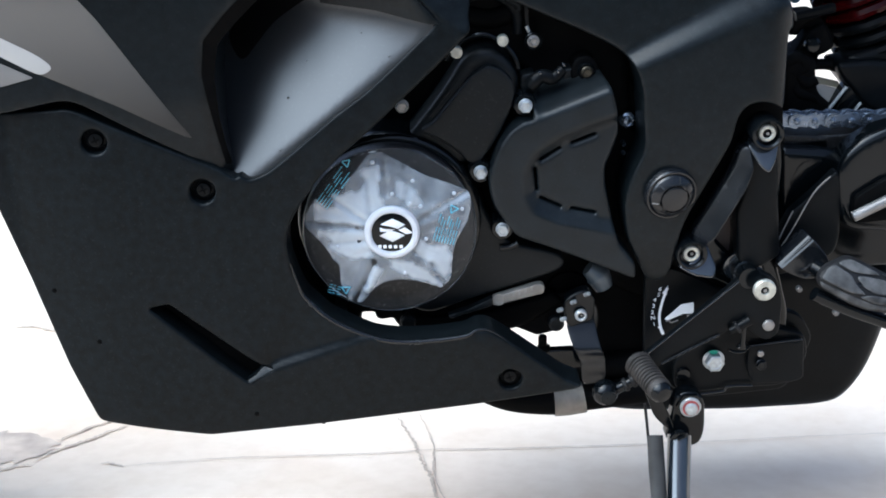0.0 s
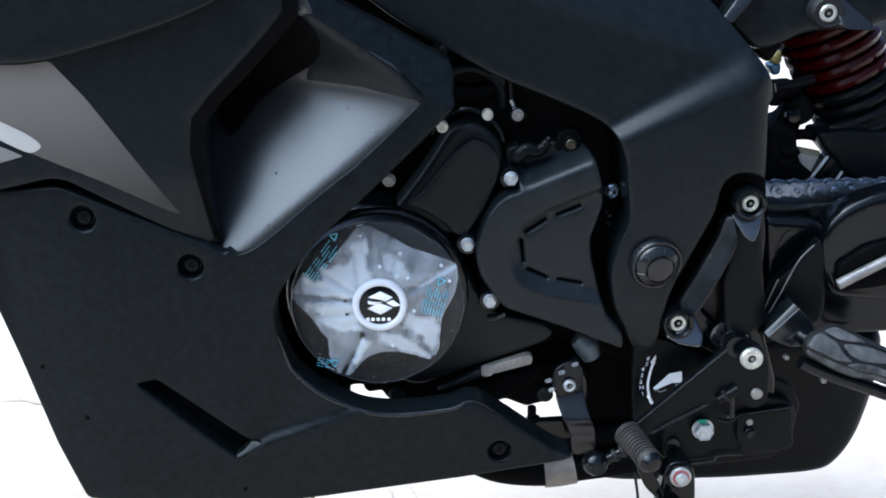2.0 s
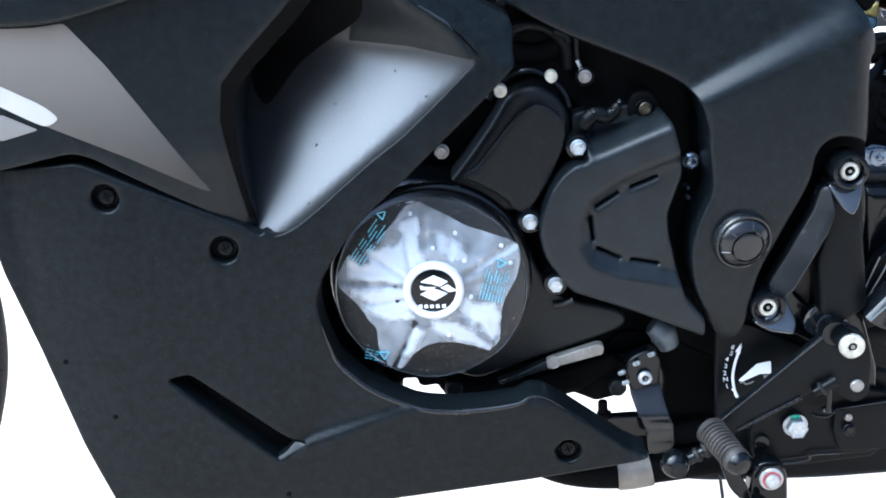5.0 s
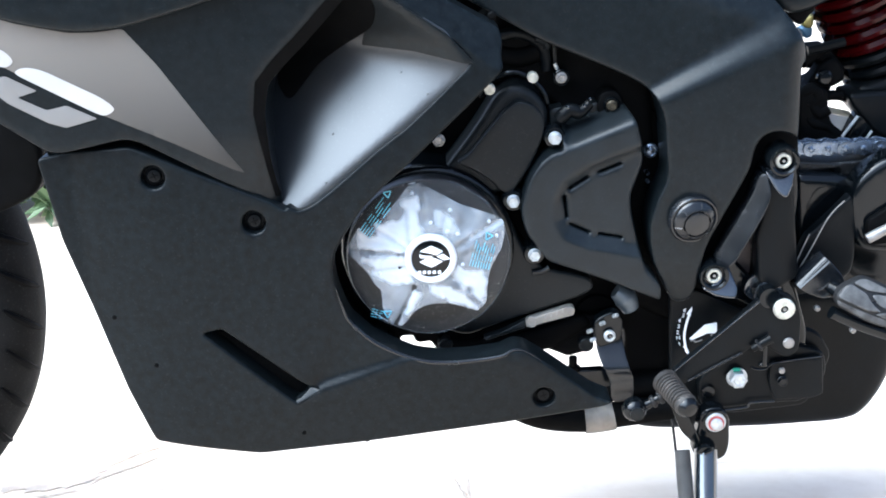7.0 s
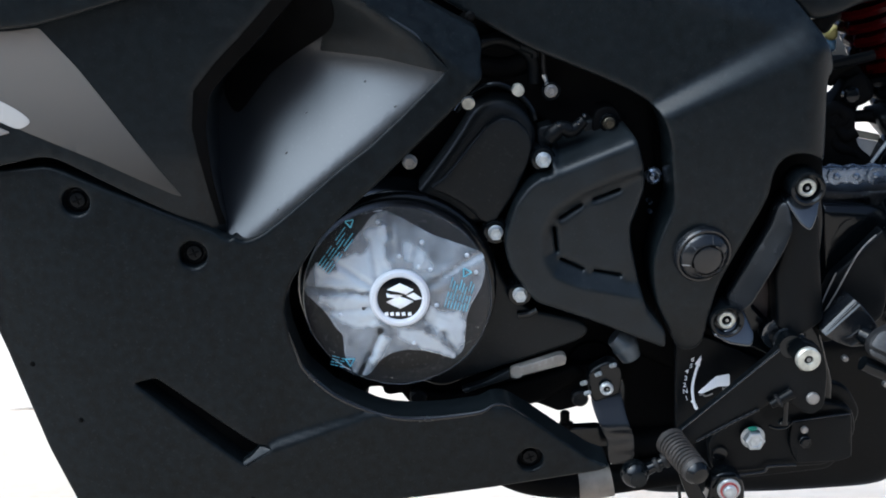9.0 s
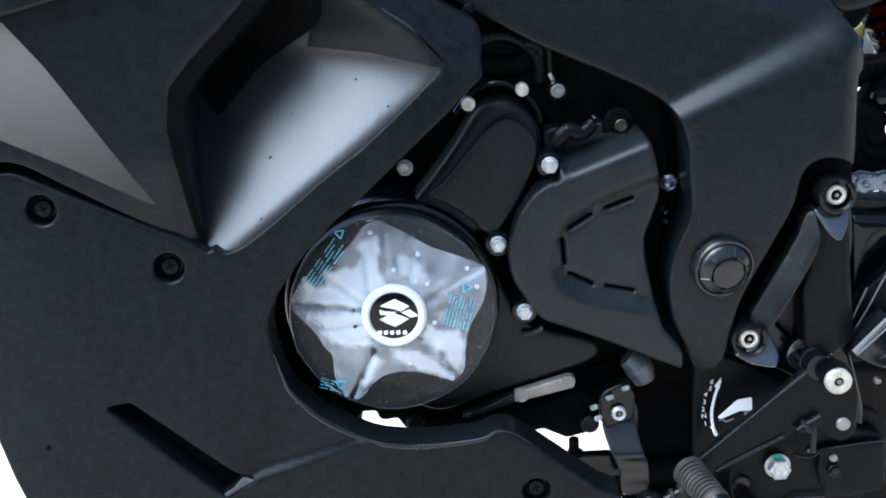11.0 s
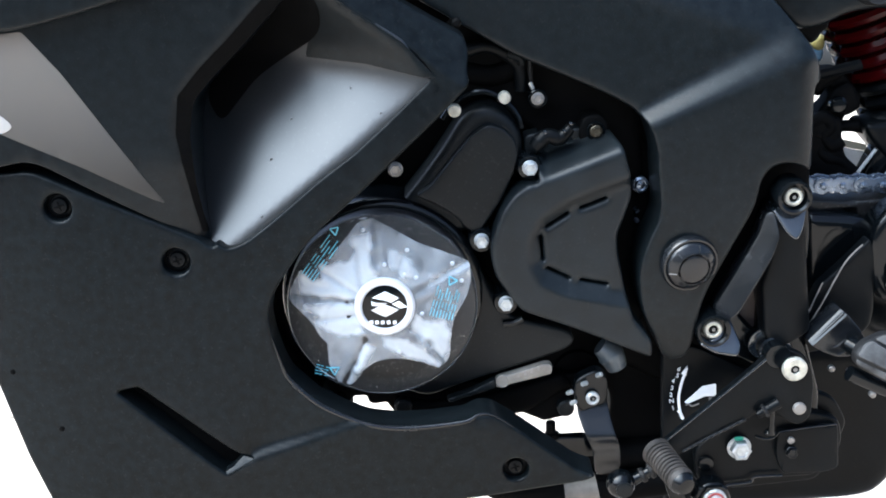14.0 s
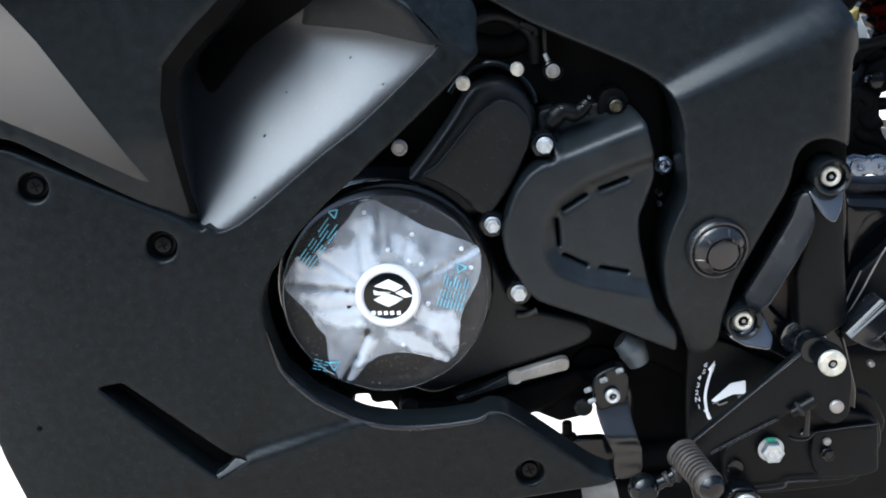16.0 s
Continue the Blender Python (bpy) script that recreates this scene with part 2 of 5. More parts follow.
def spline(pts, n=8):
    pts = [Vector(p) for p in pts]
    out = []
    for i in range(len(pts) - 1):
        p0, p1, p2, p3 = pts[max(i - 1, 0)], pts[i], pts[i + 1], pts[min(i + 2, len(pts) - 1)]
        for k in range(n):
            t = k / n
            out.append(0.5 * (2 * p1 + (p2 - p0) * t + (2 * p0 - 5 * p1 + 4 * p2 - p3) * t * t + (3 * p1 - p0 - 3 * p2 + p3) * t ** 3))
    return out + [pts[-1]]


def tube(pts, radius, sides=14, smooth=True, n=8, squash=1.0):
    """A round bar or hose along points; radius: a number or one for each point given."""
    line = spline(pts, n) if smooth and len(pts) > 2 else [Vector(p) for p in pts]
    m = len(line)
    rad = [radius] * m if not hasattr(radius, "__len__") else list(np.interp(np.linspace(0, 1, m), np.linspace(0, 1, len(radius)), radius))
    verts, faces, up = [], [], Vector((0, -1, 0.01))
    for i, p in enumerate(line):
        way = (line[min(i + 1, m - 1)] - line[max(i - 1, 0)]).normalized()
        side = way.cross(up)
        side = side.normalized() if side.length > 0.05 else way.cross(Vector((0, 0, 1))).normalized()
        u2 = side.cross(way)
        for k in range(sides):
            a = 2 * math.pi * k / sides
            verts.append((p + side * math.cos(a) * rad[i] + u2 * math.sin(a) * rad[i] * squash) / 1000)
    for i in range(m - 1):
        for k in range(sides):
            j = (k + 1) % sides
            faces.append((i * sides + k, i * sides + j, (i + 1) * sides + j, (i + 1) * sides + k))
    faces += [tuple(reversed(range(sides))), tuple((m - 1) * sides + k for k in range(sides))]
    return [tuple(v) for v in verts], faces


def joined(*bodies):
    verts, faces = [], []
    for v, f in bodies:
        n = len(verts)
        verts += list(v)
        faces += [tuple(n + i for i in q) for q in f]
    return verts, faces


def part(name, body, mat, parent=None, label="", smooth=True, sharp=35):
    me = bpy.data.meshes.new(name)
    me.from_pydata(body[0], [], body[1])
    me.materials.append(mat)
    bm = bmesh.new()
    bm.from_mesh(me)
    bmesh.ops.recalc_face_normals(bm, faces=bm.faces)
    bm.to_mesh(me)
    bm.free()
    for p in me.polygons:
        p.use_smooth = smooth
    if smooth and sharp:
        me.set_sharp_from_angle(angle=radians(sharp))
    ob = new(name, me)
    if parent:
        ob.parent = parent
    if label:
        tagged(ob, label)
    return ob


def soft_step(x, width):
    t = np.clip(x / width + 0.5, 0, 1)
    return t * t * (3 - 2 * t)


def side_of(x, z, a, b):
    """Distance in the plane to the left of the line from a to b."""
    (ax, az), (bx, bz) = a, b
    n = math.hypot(bx - ax, bz - az)
    return ((bx - ax) * (z - az) - (bz - az) * (x - ax)) / n


# ---- ground ----
def ground_material():
    m = material("worn_pale_concrete", (0.66, 0.585, 0.53), 0.85, grain=0.6, grain_size=60, spec=0.25)
    n, link = m.node_tree.nodes, m.node_tree.links.new
    co = n.new("ShaderNodeTexCoord")
    mixes = []
    for size, low, tint in ((1.3, 0.45, (0.93, 0.9, 0.86)), (7.0, 0.48, (0.95, 0.92, 0.89)), (45.0, 0.42, (0.96, 0.95, 0.94))):
        t, mr, mx = n.new("ShaderNodeTexNoise"), n.new("ShaderNodeMapRange"), n.new("ShaderNodeMix")
        t.inputs["Scale"].default_value, t.inputs["Detail"].default_value = size, 5
        link(co.outputs["Object"], t.inputs["Vector"])
        link(t.outputs["Fac"], mr.inputs["Value"])
        mr.inputs["From Min"].default_value, mr.inputs["From Max"].default_value = low, low + 0.2
        mx.data_type, mx.blend_type = "RGBA", "MULTIPLY"
        link(mr.outputs[0], mx.inputs["Factor"])
        mx.inputs["A"].default_value, mx.inputs["B"].default_value = (0.645, 0.54, 0.44, 1), (*tint, 1)
        if mixes:
            link(mixes[-1].outputs["Result"], mx.inputs["A"])
        mixes.append(mx)
    link(mixes[-1].outputs["Result"], n["Principled BSDF"].inputs["Base Color"])
    return m


def ground():
    n, size = 60, 300.0
    k = np.sign(np.linspace(-1, 1, n)) * np.abs(np.linspace(-1, 1, n)) ** 4 * size
    verts = [(x, y, 0.0) for y in k for x in k]
    faces = [(j * n + i, j * n + i + 1, (j + 1) * n + i + 1, (j + 1) * n + i) for j in range(n - 1) for i in range(n - 1)]
    ob = part("ground", (verts, faces), ground_material())
    return tagged(ob, "pale worn concrete paving with hairline cracks and stains", "ground", kind="structure")


floor = ground()


def unseen_wall():
    """An unseen plain wall, added on the viewing side to darken and tint reflections."""
    verts = [(x, y, z) for z in (-0.1, 0.4) for x, y in ((-7, -1.7), (7, -1.7), (7, -1.45), (-7, -1.45))]
    faces = [(0, 1, 5, 4), (1, 2, 6, 5), (2, 3, 7, 6), (3, 0, 4, 7), (4, 5, 6, 7), (3, 2, 1, 0)]
    ob = part("unseen_side_wall", (verts, faces), material("dark_blue_tint", (0.112, 0.15, 0.172), 0.85, grain=0.5, grain_size=40, vary=0.2, vary_size=3), smooth=False)
    return tagged(ob, "plain dark blue wall out of view, added to darken and tint reflections", "wall", kind="structure")


unseen_wall()
CRACK = material("crack_dirt", (0.42, 0.345, 0.275), 0.9, vary=0.2, vary_size=30)
SPALL = material("spalled_concrete", (0.45, 0.365, 0.295), 0.9, grain=0.6, grain_size=80, vary=0.3, vary_size=20)


def crack(line, width, seed):
    """An irregular sliver of dirt in a crack of the paving."""
    rnd = random.Random(seed)
    pts = spline([(x, y, 0) for x, y in line], 10)
    verts, faces = [], []
    for i, p in enumerate(pts):
        way = (pts[min(i + 1, len(pts) - 1)] - pts[max(i - 1, 0)]).normalized()
        side = Vector((-way.y, way.x, 0))
        p = p + side * rnd.uniform(-1, 1) * width * 0.6
        w = 0.8 * width * rnd.uniform(0.45, 1.0) * (0.4 + 0.6 * math.sin(math.pi * (i + 0.5) / len(pts)))
        verts += [p + side * w + Vector((0, 0, 0.002)), p - side * w + Vector((0, 0, 0.002))]
        if i:
            faces.append((2 * i - 2, 2 * i - 1, 2 * i + 1, 2 * i))
    return part("crack", ([tuple(v) for v in verts], faces), CRACK, floor, smooth=False)


for seed, (line, width) in enumerate((
        ([(-0.437, 0.121), (-0.421, 0.153), (-0.395, 0.181), (-0.375, 0.207), (-0.356, 0.228)], 0.004), ([(-0.505, 0.091),
            (-0.470, 0.101), (-0.453, 0.109), (-0.437, 0.111)], 0.004), ([(-0.356, 0.106), (-0.346, 0.108),
            (-0.330, 0.097)], 0.003),
        ([(-0.330, 0.097), (-0.258, 0.106), (-0.194, 0.110), (-0.057, 0.106), (0.034, 0.111), (0.112, 0.106), (0.242, 0.103),
            (0.340, 0.103), (0.439, 0.107), (0.504, 0.107), (0.597, 0.108)], 0.0016),
        ([(-0.017, 0.219), (-0.007, 0.174), (0.004, 0.127), (0.011, 0.084), (0.021, 0.036), (0.029, -0.030),
            (0.042, -0.084)], 0.003), ([(0.008, 0.235), (0.025, 0.128), (0.026, 0.035), (0.046, -0.064),
            (0.073, -0.110)], 0.0015),
        )):
    crack(line, width, seed)
for seed, (line, width) in enumerate((
        ([(-0.662, 0.707), (-0.626, 0.709), (-0.579, 0.676), (-0.543, 0.678)], 0.006), ([(-0.616, 0.779), (-0.557, 0.743),
            (-0.520, 0.755)], 0.006), ([(-0.429, 0.185), (-0.391, 0.239), (-0.358, 0.262)], 0.004),
        ([(2.0, 1.2), (2.6, 1.25), (3.4, 1.22)], 0.002))):
    crack(line, width, seed)


def spall(outline, seed):
    rnd = random.Random(seed)
    pts = [Vector((x, y, 0)) for x, y in outline]
    loop = []
    for a, b in zip(pts, pts[1:] + pts[:1]):
        loop += [a.lerp(b, k / 6) + Vector((rnd.uniform(-1, 1), rnd.uniform(-1, 1), 0)) * 0.008 for k in range(6)]
    mid_p = sum(loop, Vector()) / len(loop)
    verts = [tuple(mid_p + Vector((0, 0, 0.0016)))] + [tuple(p + Vector((0, 0, 0.0012))) for p in loop]
    faces = [(0, 1 + k, 1 + (k + 1) % len(loop)) for k in range(len(loop))]
    return part("spalled_patch", (verts, faces), SPALL, floor)


spall([(-0.578, 0.214), (-0.548, 0.238), (-0.500, 0.227), (-0.428, 0.181), (-0.436, 0.130), (-0.488, 0.118), (-0.537, 0.120)], 3)
spall([(-0.522, 0.172), (-0.490, 0.178), (-0.459, 0.162), (-0.461, 0.152), (-0.507, 0.151)], 5)
spall([(-0.524, 0.143), (-0.493, 0.150), (-0.469, 0.137), (-0.497, 0.123)], 6)


# ---- hedge beyond the paving ----
def hedge():
    rnd = random.Random(11)
    verts, faces = [], []
    (xa, ya), (xb, yb) = [(-1.183, 2.271), (-1.032, 2.248)]
    for k in range(26000):
        x, h = rnd.uniform(xa - 1.6, xb + 0.25), rnd.random() ** 0.7
        y = ya + 0.05 + rnd.random() * 0.7 + 0.1 * math.sin(x * 7)
        c = Vector((x, y, 0.02 + h * (1.0 + 0.15 * math.sin(x * 5 + y))))
        q = Euler((rnd.uniform(-1.2, 1.2), rnd.uniform(-1, 1), rnd.uniform(0, 6.3))).to_matrix()
        l = rnd.uniform(0.025, 0.055)
        n = len(verts)
        verts += [tuple(c + q @ Vector(v)) for v in ((-l, 0, 0), (0, -l * 0.4, 0.004), (l, 0, 0), (0, l * 0.4, 0.004))]
        faces.append((n, n + 1, n + 2, n + 3))
    leaf = material("hedge_leaf", (0.07, 0.11, 0.045), 0.6, vary=0.5, vary_size=6)
    ob = part("hedge", (verts, faces), leaf, smooth=False)
    return tagged(ob, "leafy green hedge along the edge of the paving", "hedge", kind="stuff")


hedge()

# ---- motorcycle ----
bike = new("motorcycle")
bike.matrix_world = LEAN
tagged(bike, "black faired sport motorcycle leaning on its side stand on pale concrete", "motorcycle")


def circle(x, z, r, n=20):
    return [(x + r * math.cos(2 * math.pi * k / n), z + r * math.sin(2 * math.pi * k / n)) for k in range(n)]


def hex_bolt(at, head=5.0, flange=6.6, tall=5.0, mat=STEEL, parent=None, label=""):
    """A flanged bolt with a dished hexagon head, facing the rider's left."""
    base = part("bolt", lathe([(flange, 0), (flange, 1.0), (flange * 0.8, 1.8),
        (flange * 0.5, 1.9)], at, sides=28), mat, parent or bike, label)
    x, y, z = at
    part("bolt_head", lathe([(head * 1.1, 0.5), (head * 1.1, tall - 0.8), (head * 0.95, tall), (head * 0.72, tall),
        (head * 0.6, tall - 0.7)], (x, y - 1.2, z), sides=6), mat, base).data.shade_flat()
    return base


def socket_bolt(at, r=7.0, tall=5.0, mat=CREAM, parent=None, hole=0.56):
    """A round-headed bolt with a hexagon socket."""
    head = part("bolt", lathe([(r, 0), (r, tall - 1.2), (r - 1.0, tall), (r * hole + 0.4, tall), (r * hole, tall - 0.3),
        (r * hole, tall - 2.6), (0.4, tall - 2.8)], at, sides=30), mat, parent or bike)
    x, y, z = at
    part("socket", lathe([(r * hole * 1.02, 0), (r * hole * 1.02, 0.5),
        (r * 0.25, 0.6)], (x, y - tall + 2.6, z), sides=6), DARK, head)
    part("socket_pin", lathe([(r * 0.2, 0), (r * 0.18, 1.0)], (x + 0.5, y - tall + 2.4, z - 0.4), sides=12), DULL, head)
    return head


# lower fairing: belly pan with the engine opening, and the rim of the air duct
CREASE_A, CREASE_B = [(-108.6, 251.1), (-19, 279.2)]


OPENING = [(66.5, 526), (39.9, 500.3), (-12.6, 452.9), (-35.5, 434.3), (-55.1, 414.9), (-67.3, 398.7), (-75.6, 386.6),
    (-81, 375), (-83.4, 363.2), (-81.6, 347.1), (-77, 329), (-71.7, 315.6), (-52.6, 295.8), (-28.2, 282.2), (-10, 276.9),
    (8.3, 274.1), (31.3, 274.1), (56.8, 276.6), (66.1, 280.3), (76.7, 278.9), (91.3, 268), (114.5, 247.9), (140.4, 225.8)]
TAIL = np.array(OPENING[-5:] + OPENING[-2:-5:-1])
RIM_A, RIM_B = [(41.7, 535.6), (-34.2, 593.9)]
FLOOR_A, FLOOR_B = [(-111.9, 411.8), (38.9, 528.1)]


def belly_depth(x, z):
    rim = 0.5 * np.clip(-side_of(x, z, RIM_A, RIM_B) - 3, 0, 60)
    below = -side_of(x, z, CREASE_A, CREASE_B)
    far = soft_step(x + 62, 80)
    over = np.clip(-below, 0, 200)
    ledge = (6.5 - 3 * far) * soft_step(x + 111 - 0.3 * over, 10 + 1.4 * over) * soft_step(-below - 3, 9 - 2 * far)
    front = np.clip(-190 - x, 0, 100)
    tail = 0.3 * np.clip(11 - nearest(np.stack([x, z], 1), [TAIL]), 0, 11)
    return ledge + rim + tail - 206 + 0.16 * 10 * np.log1p(np.exp(np.clip(below / 10, -20, 20))) + 0.0012 * front ** 2 + 0.00006 * np.clip(z - 380, 0, 300) ** 2


def belly_at(p):
    return float(belly_depth(np.array([p[0]]), np.array([p[2]]))[0])


SCREWS = [(-221.9, -205, 452.1), (-143.9, -205, 409.9), (93.3, -204, 231)]
SLOT = [(-197.1, 313.2), (-180.5, 316.4), (-110.3, 256.9), (-101.7, 254.5), (-122.2, 242.8), (-125.7, 245.1)]
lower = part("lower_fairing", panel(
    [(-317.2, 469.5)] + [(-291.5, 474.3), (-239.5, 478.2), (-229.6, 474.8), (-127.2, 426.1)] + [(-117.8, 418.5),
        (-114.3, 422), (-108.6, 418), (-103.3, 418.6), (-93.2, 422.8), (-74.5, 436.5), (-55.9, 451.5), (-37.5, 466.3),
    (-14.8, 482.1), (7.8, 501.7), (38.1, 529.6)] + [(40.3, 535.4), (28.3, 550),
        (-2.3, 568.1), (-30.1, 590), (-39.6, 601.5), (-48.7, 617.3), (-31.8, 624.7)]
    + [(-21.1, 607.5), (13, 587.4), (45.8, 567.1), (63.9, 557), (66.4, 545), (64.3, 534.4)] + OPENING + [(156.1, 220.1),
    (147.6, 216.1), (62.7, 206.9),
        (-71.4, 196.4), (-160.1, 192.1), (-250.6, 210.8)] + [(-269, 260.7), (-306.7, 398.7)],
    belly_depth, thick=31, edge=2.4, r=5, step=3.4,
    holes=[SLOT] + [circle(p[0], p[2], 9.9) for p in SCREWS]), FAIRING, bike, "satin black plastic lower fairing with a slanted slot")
# Added near-black backing, so that the slot reads as shaded depth.
part("slot_shade", panel([(x + (4 if x > -160 else -6), z) for x, z in [(-211.4, 309.7), (-178.6, 315.9), (-96.3, 253.4),
    (-113.1, 222.2), (-136.2, 228.6)]], -184, thick=4, edge=1, r=3), DARK, lower)
part("slot_lip", panel([(-118, 248.4), (-109.9, 256.4), (-100.8, 254.4), (-122.2, 242.3),
    (-124.8, 244.5)], lambda x, z: -205 + 0.8 * np.clip(side_of(x, z, *[(-123.2, 242.4),
    (-100.9, 253.9)]), 0, 12), thick=8, edge=0.8, r=2, step=3), SATIN, lower)
# Glossier bead added to hold the highlight along the opening's edge.
LIP = spline([(x, belly_at((x, 0, z)) + 1.2, z - 0.4) for x, z in OPENING[9:21]], 4)
part("edge_bead", tube(LIP, [0.4, 1.6, 2.0, 2.0, 2.0, 1.8, 1.0, 0.4], sides=12, smooth=False), CAST, lower)
for p in SCREWS:
    y = belly_at(p)
    cup = part("screw_recess", lathe([(11.6, -10), (11.6, -0.6), (10.9, -0.8), (10.4, -6.5), (10.0, -7.5), (6.4, -7.8),
        (0.4, -7.8)], (p[0], y + 1.2, p[2]), sides=32), DARK, lower)
    screw = part("screw", lathe([(8.2, -7.5), (8.0, -6.6), (6.3, -6.2), (6.1, -4.6), (5.2, -3.6), (2.5, -3.2),
        (0.4, -3.1)], (p[0], y + 1.2, p[2]), sides=30), MATT, lower, "black cross-head screw in a recess")
    for turn in (20, 110):
        c, sn = math.cos(radians(turn)), math.sin(radians(turn))
        body = panel([(p[0] + c * a - sn * b, p[2] + sn * a + c * b) for a, b in ((-3.4, -0.7), (3.4, -0.7), (3.4, 0.7),
            (-3.4, 0.7))], y + 4.1, thick=1, edge=0.2, r=0.2, step=2)
        part("screw_slot", body, DARK, screw)
for x, y, z in ((-240.3, -200, 285), (-119.6, -200, 211.9), (-271.6, -200, 329.3)):
    part("clip", lathe([(2.0, 0), (1.9, 0.6), (0.8, 0.9)], (x, belly_at((x, y, z)), z), sides=14), DARK, lower)
for x, y, z in ((-110.6, -196, 195.7), (-77.1, -196, 197), (-65.6, -196, 197)):
    part("clip", lathe([(2.5, -8), (2.5, 1.4), (1.0, 1.8)], (x, -190, z), sides=14), DARK, lower)


BEVEL = [(-121, 419.3), (-120.7, 428.3), (-123.5, 441.3), (-126, 465), (-126.5, 500), (-122, 522.5), (-107, 538.5),
    (-91, 553), (-63, 581), (-47, 598), (-44.2, 638.9)]
MID_EDGE = BEVEL
BEVEL = [np.array(BEVEL + BEVEL[::-1])]


def mid_depth(x, z):
    lip = 0.6 * np.clip(10 - nearest(np.stack([x, z], 1), BEVEL), 0, 10)
    return lip - 207 + 0.0016 * np.clip(x + 230, 0, 120) ** 2 * np.clip((480 - z) / 100, 0, 1) + 0.0004 * np.clip(-220 - x, 0, 300) ** 2 - 0.02 * np.clip(z - 520, 0, 300)


mid = part("middle_fairing", panel(
    [(-401.9, 536.5), (-350.7, 510.6), (-319, 488.5), (-303.7, 477.7), (-291, 476.2), (-239.7, 486), (-227.7, 482.8),
        (-125, 422)] + MID_EDGE + [(-40.6, 699.1), (-186.9, 729.9), (-380.4, 737.4)],
    mid_depth, thick=100, edge=1.2, r=8, step=6), SATIN, bike, "satin black middle fairing with grey and white decals")


def decal(name, pts, mat, lift=0.5, r=2.0, step=12.0):
    return part(name, panel(pts, lambda x, z: mid_depth(x, z) - lift, thick=lift - 0.1, edge=0.1, r=r, step=step), mat, mid)


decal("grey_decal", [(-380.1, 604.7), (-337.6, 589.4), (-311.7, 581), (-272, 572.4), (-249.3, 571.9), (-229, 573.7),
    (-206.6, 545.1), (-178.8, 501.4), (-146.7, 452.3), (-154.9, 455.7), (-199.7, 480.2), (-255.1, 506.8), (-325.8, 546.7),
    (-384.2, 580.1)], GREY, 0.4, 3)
decal("white_stroke", [(-320, 542.3), (-315.8, 545.8), (-307.5, 546.8), (-296.4, 544), (-253.4, 520.5), (-244.6, 513),
    (-244.1, 509.2), (-252, 505.3), (-259.1, 508)], WHITE, 0.8, 8)
decal("white_stroke", [(-366, 580.7), (-340.7, 568.6), (-323.8, 560.1), (-318.4, 553.4), (-319.9, 549.3), (-327.7, 546.4),
    (-368.1, 568)], WHITE, 0.8, 8)
decal("silver_stroke", [(-347.2, 535.1), (-343.2, 537.6), (-327.3, 540.5), (-303.4, 527.7), (-320.4, 523), (-298.3, 511.9), (-281.8, 515.2),
    (-258.5, 503.6), (-284.5, 497.2), (-298.5, 501.7), (-328.5, 518.4), (-344.1, 532.2)], SILVER, 0.8, 2)
decal("silver_stroke", [(-360.9, 556.2), (-343.7, 549.4), (-336.2, 544.4), (-345.1, 540.2), (-362.7, 544.7)], SILVER, 0.8, 3)

# Black strip paints the bevel that turns away from the light.
part("bevel_shade", panel([(-120.3, 428.3), (-123.1, 441.3), (-125.6, 465), (-126.1, 500), (-121.6, 522.5),
    (-106.6, 538.5), (-90.6, 553), (-62.6, 581), (-46.6, 598), (-43.8, 638.9), (-56.5, 643.8), (-57, 602.5), (-71, 587),
    (-97, 561), (-113, 546.5), (-131, 527), (-135, 501), (-132.5, 480), (-128.5, 450),
    (-125, 428)], lambda x, z: mid_depth(x, z) - 0.5, thick=0.4, edge=0.15, r=2, step=5), DARK, mid, "matt black strip painting the shaded bevel beside the duct")


def upper_depth(x, z):
    return -219 + 0.0004 * np.clip(-220 - x, 0, 300) ** 2 + 0.0006 * np.clip(x + 140, 0, 300) ** 2


part("upper_fairing", panel([(-411.5, 611.5), (-360, 600.4), (-334.5, 592.2), (-309, 582.5), (-269.6, 574.5), (-247.1, 574.4),
    (-224.3, 576.1), (-178, 587.1), (-131.7, 600.3), (-94.5, 615.6), (-79.2, 641.2), (-97.7, 742.5), (-385.9, 753.6)],
     upper_depth, thick=30, edge=2.5, r=20, step=9), SATIN, bike, "overhanging satin black upper fairing")

# Strip added behind the seam, its black standing for the shade there.
part("gap_shade", panel([(-310, 476), (-291, 482), (-238, 492), (-226, 488), (-124, 430), (-112, 418), (-124, 408), (-229, 468),
    (-240, 472), (-310, 462)], -186, thick=4, edge=1, r=3, step=10), DARK, bike, "added near-black backing for the shaded gap between the fairings")

# air duct scoop
ROOF_A, ROOF_B = [(41.7, 535.6), (-34.2, 593.9)]


def scoop_depth(x, z):
    up = np.maximum(side_of(x, z, FLOOR_A, FLOOR_B), 0)
    down = np.maximum(side_of(x, z, ROOF_A, ROOF_B), 0)
    a, b = (0.66 - 0.17 * soft_step(x + 2, 80)) * up - 0.0009 * np.clip(up - 25, 0, 90) ** 2, 0.935 * down
    base = -200.3 + 3 * np.clip(1 - (x - FLOOR_A[0]) / 70, 0, 1)
    return base + np.clip(-np.logaddexp(-a / 8, -b / 8) * 8, -0.5, 80)


